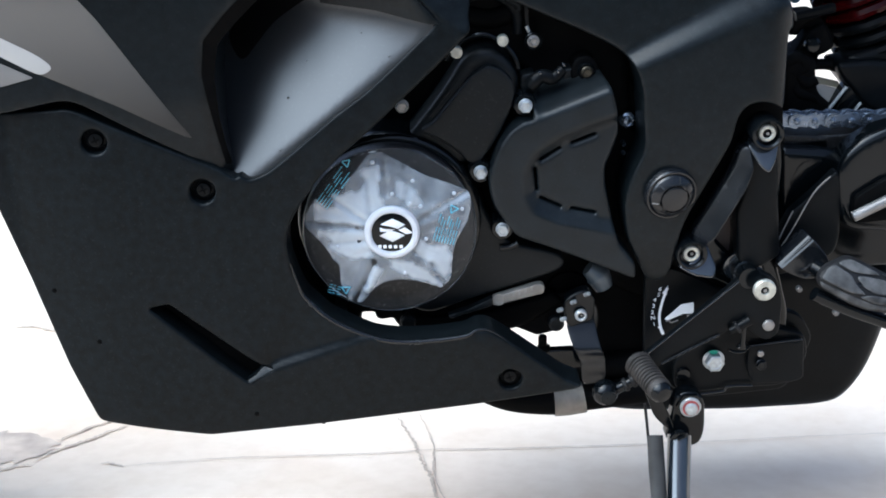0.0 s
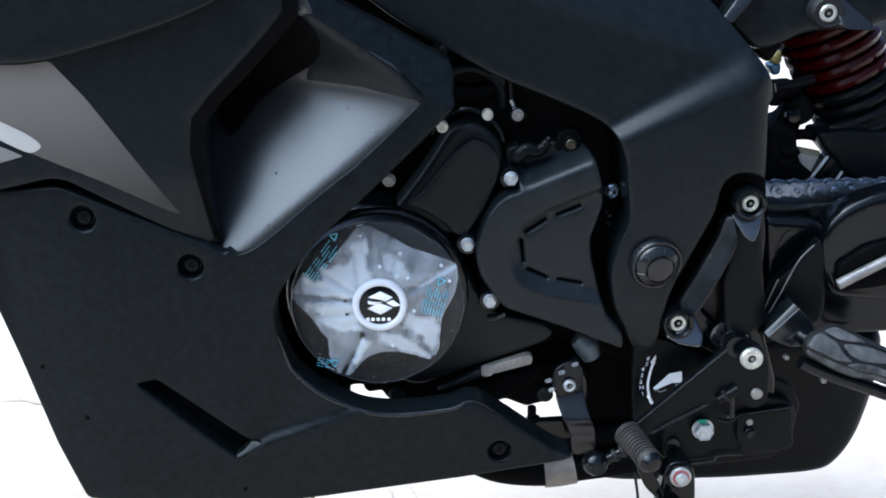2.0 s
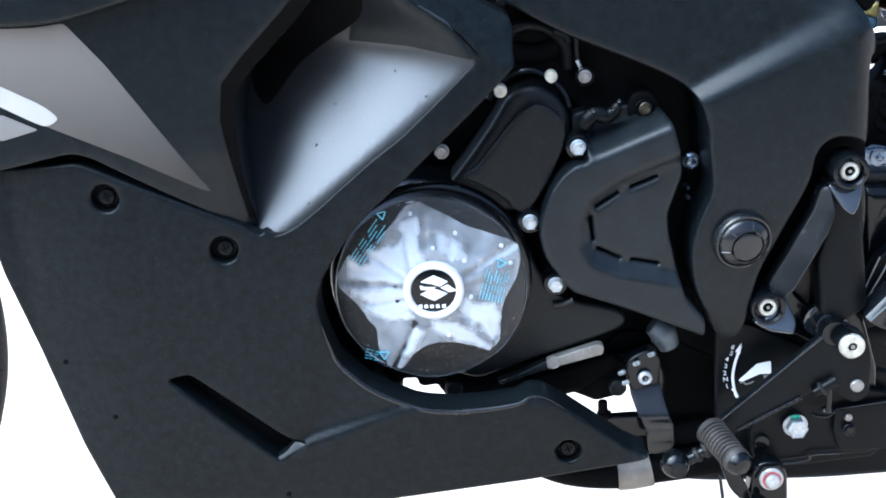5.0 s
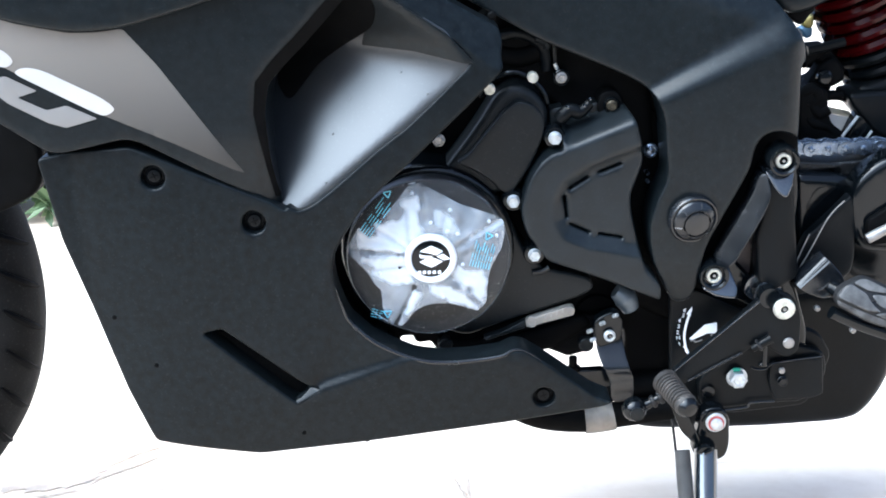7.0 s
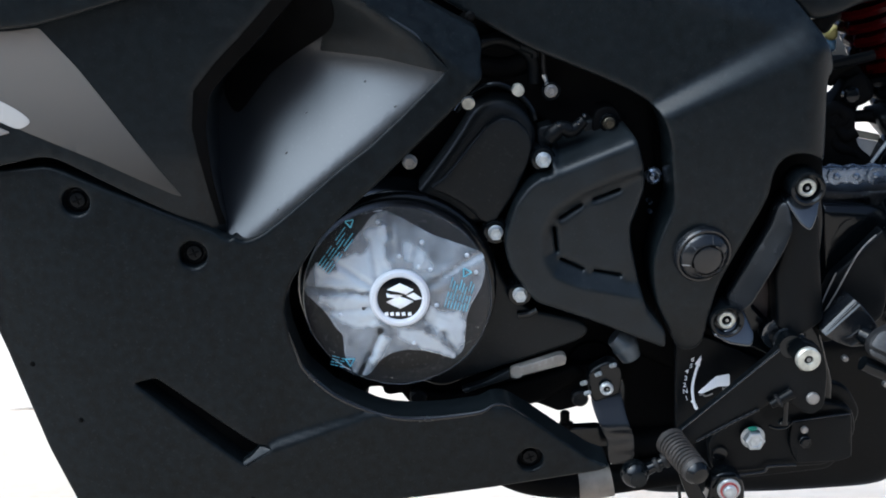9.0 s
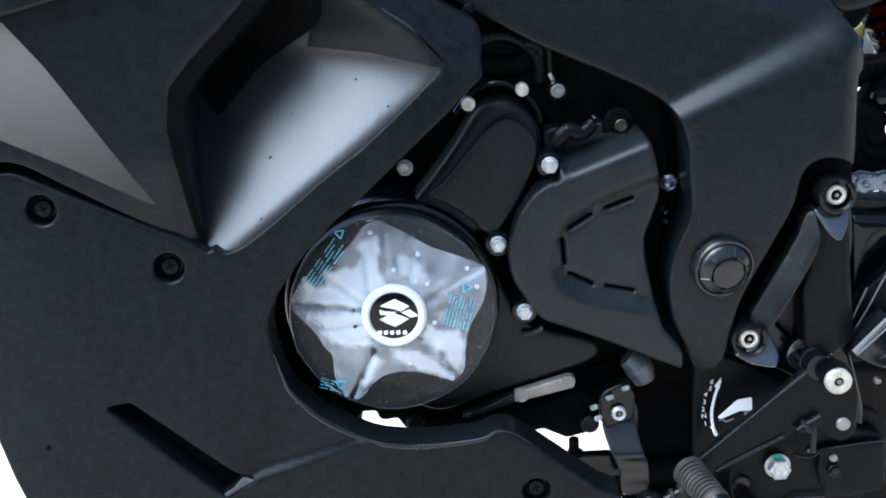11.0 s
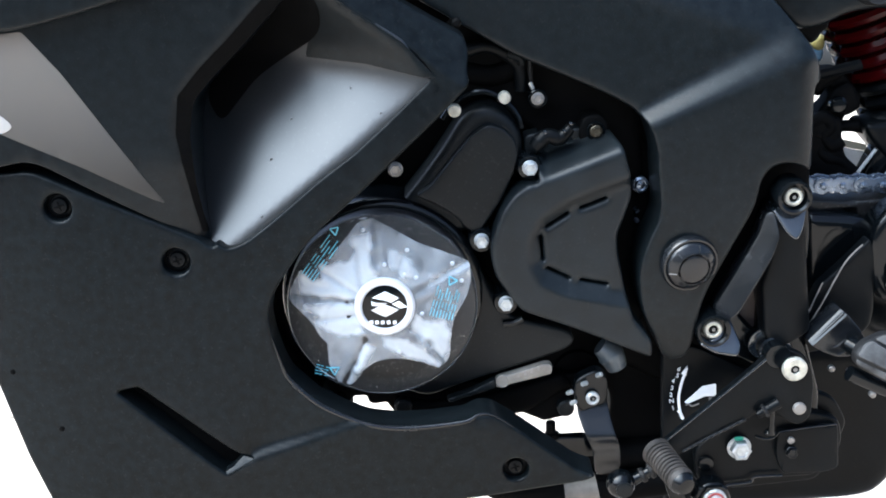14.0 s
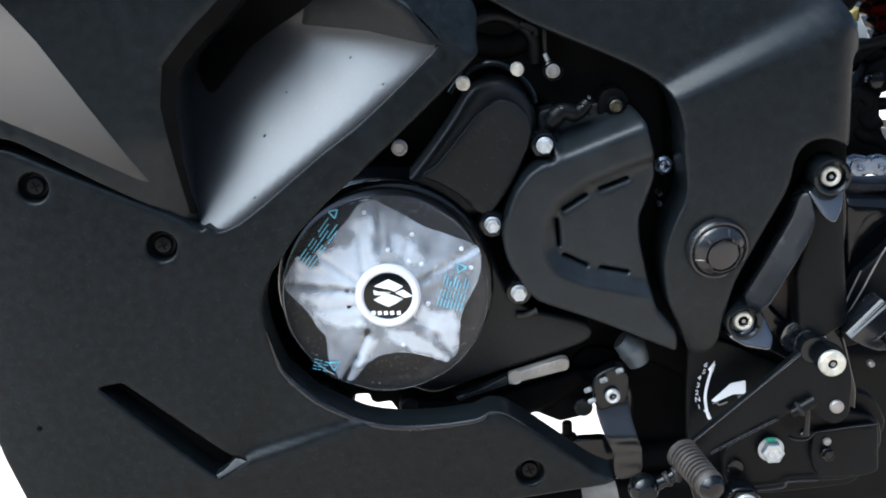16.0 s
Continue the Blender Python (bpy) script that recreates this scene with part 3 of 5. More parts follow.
duct = part("air_duct", panel(
    [(-159.8, 416.2), (-118.9, 401.5), (-109.9, 401.6), (37.7, 521.9)] + [(39.6, 532), (22.3, 557.9), (-10.6, 580.6),
        (-34.9, 598.4), (-49.2, 631.9), (-106, 646.3), (-166.6, 587.1), (-187.4, 483.5)],
    scoop_depth, thick=12, edge=1, r=4, step=5), DUCT, bike, "smooth black scooped air duct")
for x, z, size in ((-59.2, 502.1, 1.0), (-74.6, 475, 1.2), (-15.5, 523.9, 0.9), (-81.9, 437.9, 1.0), (-37.1, 449.9, 0.8), (5, 508.1, 0.9)):
    y = float(scoop_depth(np.array([x]), np.array([z]))[0])
    part("water_spot", lathe([(size * 1.25, -0.6), (size, 0.07), (size * 0.75, 0.06), (size * 0.5, 0.02), (0.2, 0.01)], (x, y, z), sides=14), DUCT, duct)
# Thin darker sheet paints the shade on the duct's down-facing roof.
part("duct_roof_shade", panel([(43.6, 531.8), (36.2, 532.1), (-4.6, 540.9), (-47.7, 544.5), (-44.1, 557.4), (-35.5, 570.7),
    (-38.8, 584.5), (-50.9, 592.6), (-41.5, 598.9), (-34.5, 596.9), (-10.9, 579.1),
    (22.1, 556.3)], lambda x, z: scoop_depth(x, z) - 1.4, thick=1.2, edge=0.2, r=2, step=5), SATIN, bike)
# Black sheet laid on the scoop paints the dark inside the mouth.
part("duct_mouth_shade", panel([(-112.2, 497.9), (-123.6, 516.4), (-109.9, 544.5), (-83.9, 577), (-60.1, 594.6), (-48.8, 597.4), (-37.8, 590.1),
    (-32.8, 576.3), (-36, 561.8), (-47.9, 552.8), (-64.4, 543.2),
    (-85.2, 529.2)], lambda x, z: scoop_depth(x, z) - 2.4, thick=1.2, edge=0.3, r=9, step=5), DARK, bike, "black sheet painting the shade in the mouth of the air duct")
part("duct_bolt_boss", lathe([(3.6, 0), (3.4, 2), (2, 3)], (59, -180, 565.8), sides=20), DARK, bike)

# frame cover
RIDGE_A, RIDGE_B = [(196.7, 489.1), (297.9, 527.3)]


FOLD_A, FOLD_B = (143.3, 591.2), (307.6, 530.8)


def cover_depth(x, z):
    """A flat side, a bright step that softens rearwards, a flat shoulder and a top that rolls away."""
    up = side_of(x, z, RIDGE_A, RIDGE_B)
    rear_ward = np.clip((x - 196) / 110, 0, 1)
    width = 14 + 18 * rear_ward
    roll = np.clip(side_of(x, z, FOLD_B, FOLD_A) * -1 + 4, 0, 45)
    return -168 + (12.5 - 1.0 * rear_ward) * soft_step(up + 4.5 - width / 2, width) + 0.02 * np.clip(up - 14, 0, 300) + 0.011 * roll ** 2 + 0.022 * np.clip(x - 298, 0, 30) ** 2 + 0.004 * np.clip(352 - z, 0, 60) ** 2


cover = part("frame_cover", panel(
    [(-33.7, 630.1), (-1.1, 605.8), (23.6, 585.7), (61.6, 562.6), (100.4, 539), (153.1, 515.3), (179.9, 502), (196.5, 488.5),
        (203, 464)] + [(202.5, 456.1), (206, 418.9), (196.5, 400.3), (189, 376.5), (193, 341.9), (204.9, 319.4),
        (212.1, 299.7), (230, 302.1), (233.5, 330.3), (238.9, 356), (275.6, 424.6), (278, 443), (285.5, 452.9),
        (296.9, 455.6), (309.7, 452), (317.4, 444.8), (315.8, 509.8)]
    + [(322.1, 511.5), (318.5, 529.6), (303.2, 552.4), (270.8, 592.6), (239.5, 627.6), (111.7, 665.4),
        (-14.1, 670.2)], cover_depth, thick=44, edge=2.5, r=14, step=4), SATIN, bike, "satin black moulded frame cover")
x, y, z = (226.5, -168, 382.4)
cap = part("pivot_cap", lathe([(22, -2), (22, 3), (21, 4.5), (19.5, 4.5), (19, 3.5), (18.2, 6.5), (17.4, 7.2), (13.2, 11),
    (12.4, 11.2), (12.0, 10.0), (11.2, 10.0), (10.8, 11.4), (9.6, 12),
    (0.5, 12.2)], (x, y, z), sides=48), CAST, cover, "round black plug with ribs")
for k in range(6):
    a = radians(60 * k + 15)
    part("rib", tube([(x + 18 * math.cos(a), y - 6.4, z + 18 * math.sin(a)),
        (x + 13.4 * math.cos(a), y - 11.0, z + 13.4 * math.sin(a))], 0.9, sides=6), CAST, cap)
    part("notch", tube([(x + 11.6 * math.cos(a - 0.17), y - 10.4, z + 11.6 * math.sin(a - 0.17)),
        (x + 11.6 * math.cos(a + 0.17), y - 10.4, z + 11.6 * math.sin(a + 0.17))], 1.3, sides=8), DARK, cap)
SEAT = Vector((x, y, z)) / 1000
cap.matrix_local = Matrix.Translation(SEAT) @ pose(0, 0, 0, 10, 0, 9) @ Matrix.Translation(-SEAT)

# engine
# Deep castings take a near-black that holds their shade.
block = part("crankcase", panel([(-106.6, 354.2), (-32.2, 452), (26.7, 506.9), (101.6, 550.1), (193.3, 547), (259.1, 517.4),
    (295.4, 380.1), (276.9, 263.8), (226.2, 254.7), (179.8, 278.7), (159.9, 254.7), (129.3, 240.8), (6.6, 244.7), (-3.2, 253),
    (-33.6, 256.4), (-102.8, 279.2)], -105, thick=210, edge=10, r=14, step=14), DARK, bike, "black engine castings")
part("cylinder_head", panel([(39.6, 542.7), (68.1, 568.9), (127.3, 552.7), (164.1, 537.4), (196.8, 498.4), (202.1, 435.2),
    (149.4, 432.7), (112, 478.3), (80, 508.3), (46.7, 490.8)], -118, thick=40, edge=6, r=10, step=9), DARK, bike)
part("magneto_housing", panel(circle(-2, 360, 77, 44), -152, thick=60, edge=6, r=2, step=7), GLOSS, bike)
part("casting_rib", tube([(x, -143, z) for x, z in [(47.8, 492.5), (55.1, 502), (64.9, 509.4), (79.9, 511.5),
    (94.4, 503.2), (102.7, 492.8), (105.7, 483.7)]], 2.2, sides=10), GLOSS, bike)
part("cover_shoulder", panel([(1.6, 413.2), (5.9, 421.2), (30.7, 450.6), (49.1, 474.8), (62.5, 496.6), (79.5, 502.9), (95.9, 495.7),
    (104.9, 482.1), (106.7, 468.7), (103, 455.8), (90.9, 434.2), (78.6, 410.3), (44.7, 403.3)], -147, thick=40, edge=7, r=16, step=5), ENGINE, bike)
part("upper_engine_cover", panel([(25.3, 438), (36.8, 445.2), (56, 468.1), (69.3, 483.5), (80.5, 489.6), (91.4, 486.4), (100.4, 476.7),
    (102.1, 465.5), (98.2, 452.4), (88.6, 432), (78.2, 417.1), (71.3, 408.4), (62.4, 411.6), (51.1, 424.2),
    (37.8, 432.7)], -156, thick=45, edge=1.6, r=4, step=5), ENGINE, bike, "matt black finger-shaped engine cover")
flange = part("crankcase_flange", panel([(44.8, 408.6), (68, 391.2), (79.2, 359.4), (96.9, 337.4), (139.2, 325.8),
    (144.1, 317.8), (140, 311), (122.9, 304.7), (52.9, 283.7), (27.9, 274.4),
    (-0.3, 286.7)], -150, thick=40, edge=3, r=10, step=7), ENGINE, bike)
part("casting_fillet", tube([(88.6, -152, 333.7), (96.7, -152, 334.3), (103.6, -152, 337.4)], 3.0, sides=10), GLOSS, flange)


INNER = np.array([(206.1, 447.6), (183.6, 441), (162.8, 434.4), (141, 425.8), (122.7, 414.2), (116.2, 401.2), (116.7, 387.7),
    (122.5, 377.8), (139.1, 370.3), (180.1, 360.8), (208.1, 354.8)])
SPROCKET_RIDGE = [(121, 450.4), (177.5, 471.1)]


def sprocket_depth(x, z):
    """A horseshoe rib round a sunken middle, and a top that folds back over a straight ridge."""
    p = np.stack([x, z], 1)
    away = np.where(inside(p, INNER), 0, nearest(p, [INNER]))
    over = np.log1p(np.exp(np.clip(side_of(x, z, *SPROCKET_RIDGE) / 0.9, -30, 30))) * 0.9 * np.clip((x - 114) / 8, 0, 1)
    return -171 + 6.0 * (1 - soft_step(away - 6, 11)) + 2.6 * over


VENTS = [[(146.1, 426.3), (165.7, 433.4)],
    [(121, 413.1), (137.5, 423.2)],
    [(116.9, 406.6), (118.6, 387.3)],
    [(121.1, 381.4), (138.3, 372.5)],
    [(146.3, 371), (166.6, 366.5)]]


def slot(a, b, half=0.85):
    n = math.hypot(b[0] - a[0], b[1] - a[1])
    ox, oz = -(b[1] - a[1]) / n * half, (b[0] - a[0]) / n * half
    return [(a[0] + ox, a[1] + oz), (a[0] - ox, a[1] - oz), (b[0] - ox, b[1] - oz), (b[0] + ox, b[1] + oz)]


sprocket = part("sprocket_cover", panel([(117.4, 467.4), (146.5, 477.3), (170, 481), (177.5, 471.1), (181.6, 454.5), (183.7, 444.3), (184.3, 434),
    (179, 418.3), (173.7, 405.2), (174.4, 389.9), (177.7, 374.3), (181.7, 354.6), (185.6, 340.6), (200, 322),
    (200.2, 307.8), (170.8, 321.1), (140.7, 334.4), (101.6, 349.8), (94.3, 360), (83.4, 376), (79.7, 389.7),
    (79.4, 401.3), (83.3, 414.4), (88.1, 427.4), (97.4, 440.2), (107.4, 446.8), (115.9, 447.2)],
    sprocket_depth, thick=36, edge=3.4, r=5, step=2.6, holes=[slot(a, b) for a, b in VENTS], hole_r=0.7),
    material("sprocket_cover_paint", (0.0068, 0.0092, 0.011), 0.34, grain=0.15, grain_size=700, vary=0.25, vary_size=60, rough_vary=0.05, spec=0.22, dust=0.06), bike, "black front sprocket cover with dashed vents")
hex_bolt((109.9, -160, 457.4), 4.8, 5.7, parent=sprocket)
hex_bolt((73.2, -160, 403.5), 4.8, 5.7, parent=sprocket)
hex_bolt((90.4, -160, 353.6), 4.8, 5.7, parent=sprocket)
for spot in ((110, -158, 457), (73.3, -158, 403), (90.5, -158, 352.9)):
    part("bolt_boss", lathe([(10, -20), (9.5, -2), (8.5, 0),
        (6, 0.5)], (spot[0], spot[1] - 0.5, spot[2]), sides=26), GLOSS, sprocket)
hex_bolt((11.5, -146, 457), 4.5, 5.6, mat=DULL)
part("plug", lathe([(4.6, -6), (4.6, 0), (4.0, 0.9), (0.5, 1.0)], (93.1, -152, 507.9), sides=26), CREAM, bike, "pale round plug")
part("plug", lathe([(4.8, -6), (4.8, 0), (4.1, 0.9), (0.5, 1.0)], (56.5, -152, 499.8), sides=26), CREAM, bike, "pale round plug")
c = (118.3, -140, 504.2)
ring = part("bolt_boss", lathe([(7.6, -10), (7.2, 0), (6.4, 0.6), (5.6, -1.5)], c, sides=26), GLOSS, bike)
hex_bolt((c[0], c[1] + 2, c[2]), 3.4, 5.0, 4.0, DULL, ring)
c = (160.4, -146, 479.5)
ring = part("bolt_boss", lathe([(7.4, -20), (7.2, -1), (6.4, 0), (5.4, -0.6), (5.0, -2)], c, sides=22), GLOSS, bike, "dark bolt boss")
hex_bolt((c[0], c[1] + 1, c[2]), 3.4, 4.6, 4.0, BRASS, ring)
part("bolt_seat", panel([(148, 480), (152, 490), (164, 492), (171, 484), (170, 466), (150, 464)], -141, thick=30, edge=2, r=5), DARK, bike)
part("breather_hose", tube([(66.8, -125, 539), (80.6, -125, 542.1), (94.2, -125, 537.8), (105.5, -125, 527.2),
    (107.4, -125, 508.5)], 5, sides=12), MATT, bike)
part("hose_clip", tube([(97.5, -130, 536.7), (106.6, -130, 532.6), (107.4, -130, 528)], 3.0, sides=10), ENGINE, bike)
part("coolant_hose", tube([(66.6, -115, 522.4), (85.1, -115, 519.3), (103.9, -115, 525.5), (115.8, -115, 538.9),
    (119.5, -115, 561.8)], 9, sides=14), DARK, bike)
part("wire", tube([(113.6, -130, 541.5), (113.7, -130, 523.1), (115.3, -130, 511),
    (119.9, -130, 506.6)], 1.6, sides=8), RUBBER, bike)
part("wire_clip", tube([(113.2, -134, 515.6), (115.4, -134, 510.9)], 1.6, sides=8), STEEL, bike)
part("casting_lug", tube([(114.5, -150, 470), (118.4, -150, 474.5), (124.2, -150, 478.6), (131.1, -150, 476.4),
    (135.7, -150, 478.2), (141.1, -150, 483.8)], [5.6, 6.5, 5.6, 6, 5, 4], sides=12), MATT, bike)
for at, rr in (((122, -155, 482), 1.6), ((136, -156, 482.5), 1.2), ((141, -153, 487.5), 1.4)):
    part("casting_knob", lathe([(rr, -4), (rr, 0), (rr * 0.7, 0.8), (0.3, 1.0)], at, sides=10), STAND_PAINT, bike)
part("casting_web", panel([(107.7, 476.9), (119.4, 479.7), (119.1, 443.8),
    (107.3, 444.2)], -140, thick=20, edge=2, r=3), ENGINE, bike)
part("casting_web", panel([(141.1, 480), (156.7, 482.6), (164.6, 468.9),
    (145, 462.4)], -138, thick=20, edge=2, r=3), ENGINE, bike)
part("chain_slider", panel([(185.7, 471.7), (204.5, 466.3), (214.1, 387.9), (204.1, 316.2), (189.6, 300.8),
    (180.4, 389.2)], -110, thick=20, edge=3, r=8), DARK, bike)

for spot, rr in (((198.7, -120, 431.1), 6.5), ((196.2, -120, 410.3), 1.8), ((196.3, -120, 402.7), 1.8)):
    part("chain_roller", lathe([(rr, -10), (rr, 0), (rr * 0.7, 1.2), (rr * 0.5, 0.6), (0.4, 1.6)], spot, sides=18), CHAIN, bike)

# number plate on the crankcase
stamp = part("stamped_plate", panel([(82, 281.7), (82, 289.2), (120, 300), (124.3, 299.8), (126.2, 297), (125, 291.3)], -154, thick=8, edge=1.0, r=2, step=5), PLATE, bike, "dull machined strip with stamped marks")
part("plate_shade", panel([(42.9, 273.6), (62, 279.4), (81.6, 288.8), (81.6, 281.6), (61.2, 275.2), (46.4, 270.4)], -153.4, thick=8, edge=1.0, r=2, step=5), ENGINE, stamp)
part("plate_hole", lathe([(5.0, -1), (5.2, 0.4), (4.6, 0.7), (4.2, 0.3), (0.4, 0.2)], (86.9, -154, 287.2), sides=26), PLATE, stamp)
for k in range(4):
    (xa, za), = [(98.5, 289)]
    part("stamped_mark", panel([(xa + 5.2 * k, za + 1.7 * k), (xa + 5.2 * k + 2.4, za + 1.7 * k + 0.8),
        (xa + 5.2 * k + 2.0, za + 1.7 * k + 5.2),
        (xa + 5.2 * k - 0.4, za + 1.7 * k + 4.4)], -154.3, thick=0.5, edge=0.1, r=0.6, step=3), DULL, stamp)
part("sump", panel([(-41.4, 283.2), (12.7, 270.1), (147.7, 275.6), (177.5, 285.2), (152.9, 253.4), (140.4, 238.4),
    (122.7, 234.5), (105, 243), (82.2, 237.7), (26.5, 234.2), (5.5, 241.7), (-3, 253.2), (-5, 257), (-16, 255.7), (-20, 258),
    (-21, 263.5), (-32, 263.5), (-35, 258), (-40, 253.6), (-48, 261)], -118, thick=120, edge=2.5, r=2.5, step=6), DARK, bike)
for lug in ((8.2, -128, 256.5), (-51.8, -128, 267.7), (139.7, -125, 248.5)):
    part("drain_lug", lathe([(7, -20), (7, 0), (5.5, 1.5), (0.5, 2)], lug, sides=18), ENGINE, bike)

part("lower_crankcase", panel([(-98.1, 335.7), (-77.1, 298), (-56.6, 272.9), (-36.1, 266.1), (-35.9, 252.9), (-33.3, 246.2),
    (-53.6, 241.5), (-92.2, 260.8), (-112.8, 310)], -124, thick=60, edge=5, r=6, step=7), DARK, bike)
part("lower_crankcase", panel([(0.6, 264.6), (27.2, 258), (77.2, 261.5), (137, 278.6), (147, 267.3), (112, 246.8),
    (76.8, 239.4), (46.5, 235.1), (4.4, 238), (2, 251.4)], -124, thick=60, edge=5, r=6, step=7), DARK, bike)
# Two added fillers, near-black for the shade behind the openings.
part("upper_filler", panel([(-91.6, 661.6), (284.8, 647.1), (322.8, 525.2), (163.6, 478.4), (67, 497.4),
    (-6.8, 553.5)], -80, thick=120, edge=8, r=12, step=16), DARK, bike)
part("recess_filler", panel([(215.8, 378.7), (277.9, 453.8), (326.1, 452.1), (329.8, 404), (309.4, 329.4), (283.9, 267.1),
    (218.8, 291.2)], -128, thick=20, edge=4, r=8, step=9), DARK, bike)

# magneto cover under its protective film
C, H = (-2.3, 360.3), (0.0, 363.6)
magneto = part("magneto_cover", lathe([(60, -14), (69.7, -14), (70.5, -10), (70.5, 4), (69.6, 6), (67, 7.2), (48, 10),
    (30, 14), (26, 16)], (C[0], -167, C[1]), sides=72), PLASTIC, bike, "round black engine side cover wrapped in wrinkled clear film")
part("cap_ring", lathe([(22.4, 0), (22.2, 3.4), (20.6, 5.2), (18.2, 5.4), (16.9, 4.6),
    (16.4, 3.0)], (H[0], -182.5, H[1]), sides=56), material("white_cap_ring", (0.54, 0.56, 0.6), 0.3, vary=0.05), magneto, "white raised ring")
emblem = part("emblem", lathe([(16.8, 0), (16.8, 1.2), (15.5, 1.6),
    (0.5, 1.9)], (H[0], -184.4, H[1]), sides=48), GLOSS, magneto, "black badge with a plain white mark")
ey = -186.6
for shape in [[(-9.5, 371), (1.2, 375.7), (11.1, 369.8), (4.3, 366.4), (-0.2, 368.8)],
    [(-9.6, 368.8), (-5.9, 366.8), (2.9, 366.4), (-2.5, 363.9), (-9.8, 365.1)],
    [(-10.5, 361.7), (-0.3, 365.8), (10.7, 360.9), (-0.3, 355.6)],
    [(4.6, 366), (11, 368), (17.1, 362.5), (10.7, 362)]]:
    part("badge_mark", panel(shape, ey, thick=0.8, edge=0.2, r=0.5, step=5), INK, emblem)
for shape in [[(-11.7, 353.6), (-8.7, 353.5), (-8.8, 350.5), (-11.8, 350.6)],
    [(-7.6, 353.4), (-4.6, 353.3), (-4.8, 350.3), (-7.8, 350.4)],
    [(-3.4, 353.2), (-0.4, 353.1), (-0.6, 350.1), (-3.6, 350.3)],
    [(0.8, 353.1), (3.8, 353), (3.7, 350), (0.7, 350.1)],
    [(5.4, 352.9), (8.4, 352.8), (8.2, 349.8), (5.2, 349.9)]]:
    part("badge_bar", panel(shape, ey, thick=0.8, edge=0.1, r=0.4, step=5), INK, emblem)

FOLDS = [[(-5.7, 427.2), (-5.3, 411.9)],
    [(-5.3, 411.9), (-3.9, 395.4)],
    [(-70.4, 371.7), (-50.3, 369.4)],
    [(-50.3, 369.4), (-27.4, 367.6)],
    [(-15.2, 337.8), (-24.9, 317)],
    [(-24.9, 317), (-34.1, 299.9)],
    [(62.1, 392.5), (25.9, 374.8)],
    [(31.4, 332.1), (41.5, 311.5)],
    [(-52.1, 395.4), (-21.7, 373.9)],
    [(18.7, 370.5), (50.8, 380.3)],
    [(14.2, 348.1), (33.1, 330.2)],
    [(8.5, 380.2), (16.7, 405.6)],
    [(-16.3, 377.4), (-19.9, 407)],
    [(-5.8, 339.3), (-4.8, 324)],
    [(-20, 357), (-51.4, 352.6)]]
FOLD_DEEP = [1.6, 1.4, 1.2, 1.2, 1.7, 1.7, 1.3, 1.5, 0.9, 0.8, 0.8, 0.6, 0.8, 0.6, 0.7]
# White patches of the film: partly milky plastic, partly painted sky reflections.
WHITE_UPPER = np.array([(-8.9, 417.4), (-7.5, 409.2), (-10.4, 403.9), (-8.3, 395.6), (-5.2, 386.2), (-9, 381.8), (-17.1, 377.4), (-20.1, 371), (-29.1, 369.5),
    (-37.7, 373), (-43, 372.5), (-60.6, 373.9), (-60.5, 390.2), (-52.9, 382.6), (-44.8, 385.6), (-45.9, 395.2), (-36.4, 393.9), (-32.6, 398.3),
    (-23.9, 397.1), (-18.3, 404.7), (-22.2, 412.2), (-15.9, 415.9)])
WHITE_LEFT = np.array([(-58.6, 364.1), (-45.4, 363.6), (-32.8, 365.9), (-21.3, 365.5), (-20.1, 355.1), (-17.2, 343.6), (-29, 341), (-41.3, 343.4), (-48.1, 348.3),
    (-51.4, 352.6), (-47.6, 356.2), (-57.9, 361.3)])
WHITE_RIGHT = np.array([(22.5, 355.3), (32, 349.2), (42.7, 348.8), (46.8, 337.3), (45.8, 323.9), (39.9, 319.3), (33.8, 325.3), (26.3, 338.1), (17.5, 342.2)])
WHITE_LOWER = np.array([(-1.4, 338.2), (13.7, 335.7), (24.1, 329.5), (32.8, 320.5), (39.7, 314.1), (37.8, 310.7), (27.2, 316.5), (16.6, 321.2), (7.9, 327.3),
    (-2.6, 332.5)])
WHITE_STREAK = np.array([(-15.4, 334), (-9.5, 329.9), (-14.2, 322.4), (-19.3, 314.9), (-23.2, 308.8), (-26.2, 310.9), (-21.9, 322.7), (-18.4, 332.2)])
WHITE_HIGH = np.array([(4.5, 406), (19.9, 398.1), (25, 385.1), (14.9, 385.1), (5.3, 393.2)])
WHITE_RAY = np.array([(25.9, 374.8), (42.2, 384.4), (61.7, 392.5), (62.5, 390), (43.8, 380.6)])
MILK_AND_GLARE = [WHITE_UPPER, WHITE_LEFT, WHITE_RIGHT, WHITE_LOWER, WHITE_STREAK, WHITE_HIGH, WHITE_RAY]


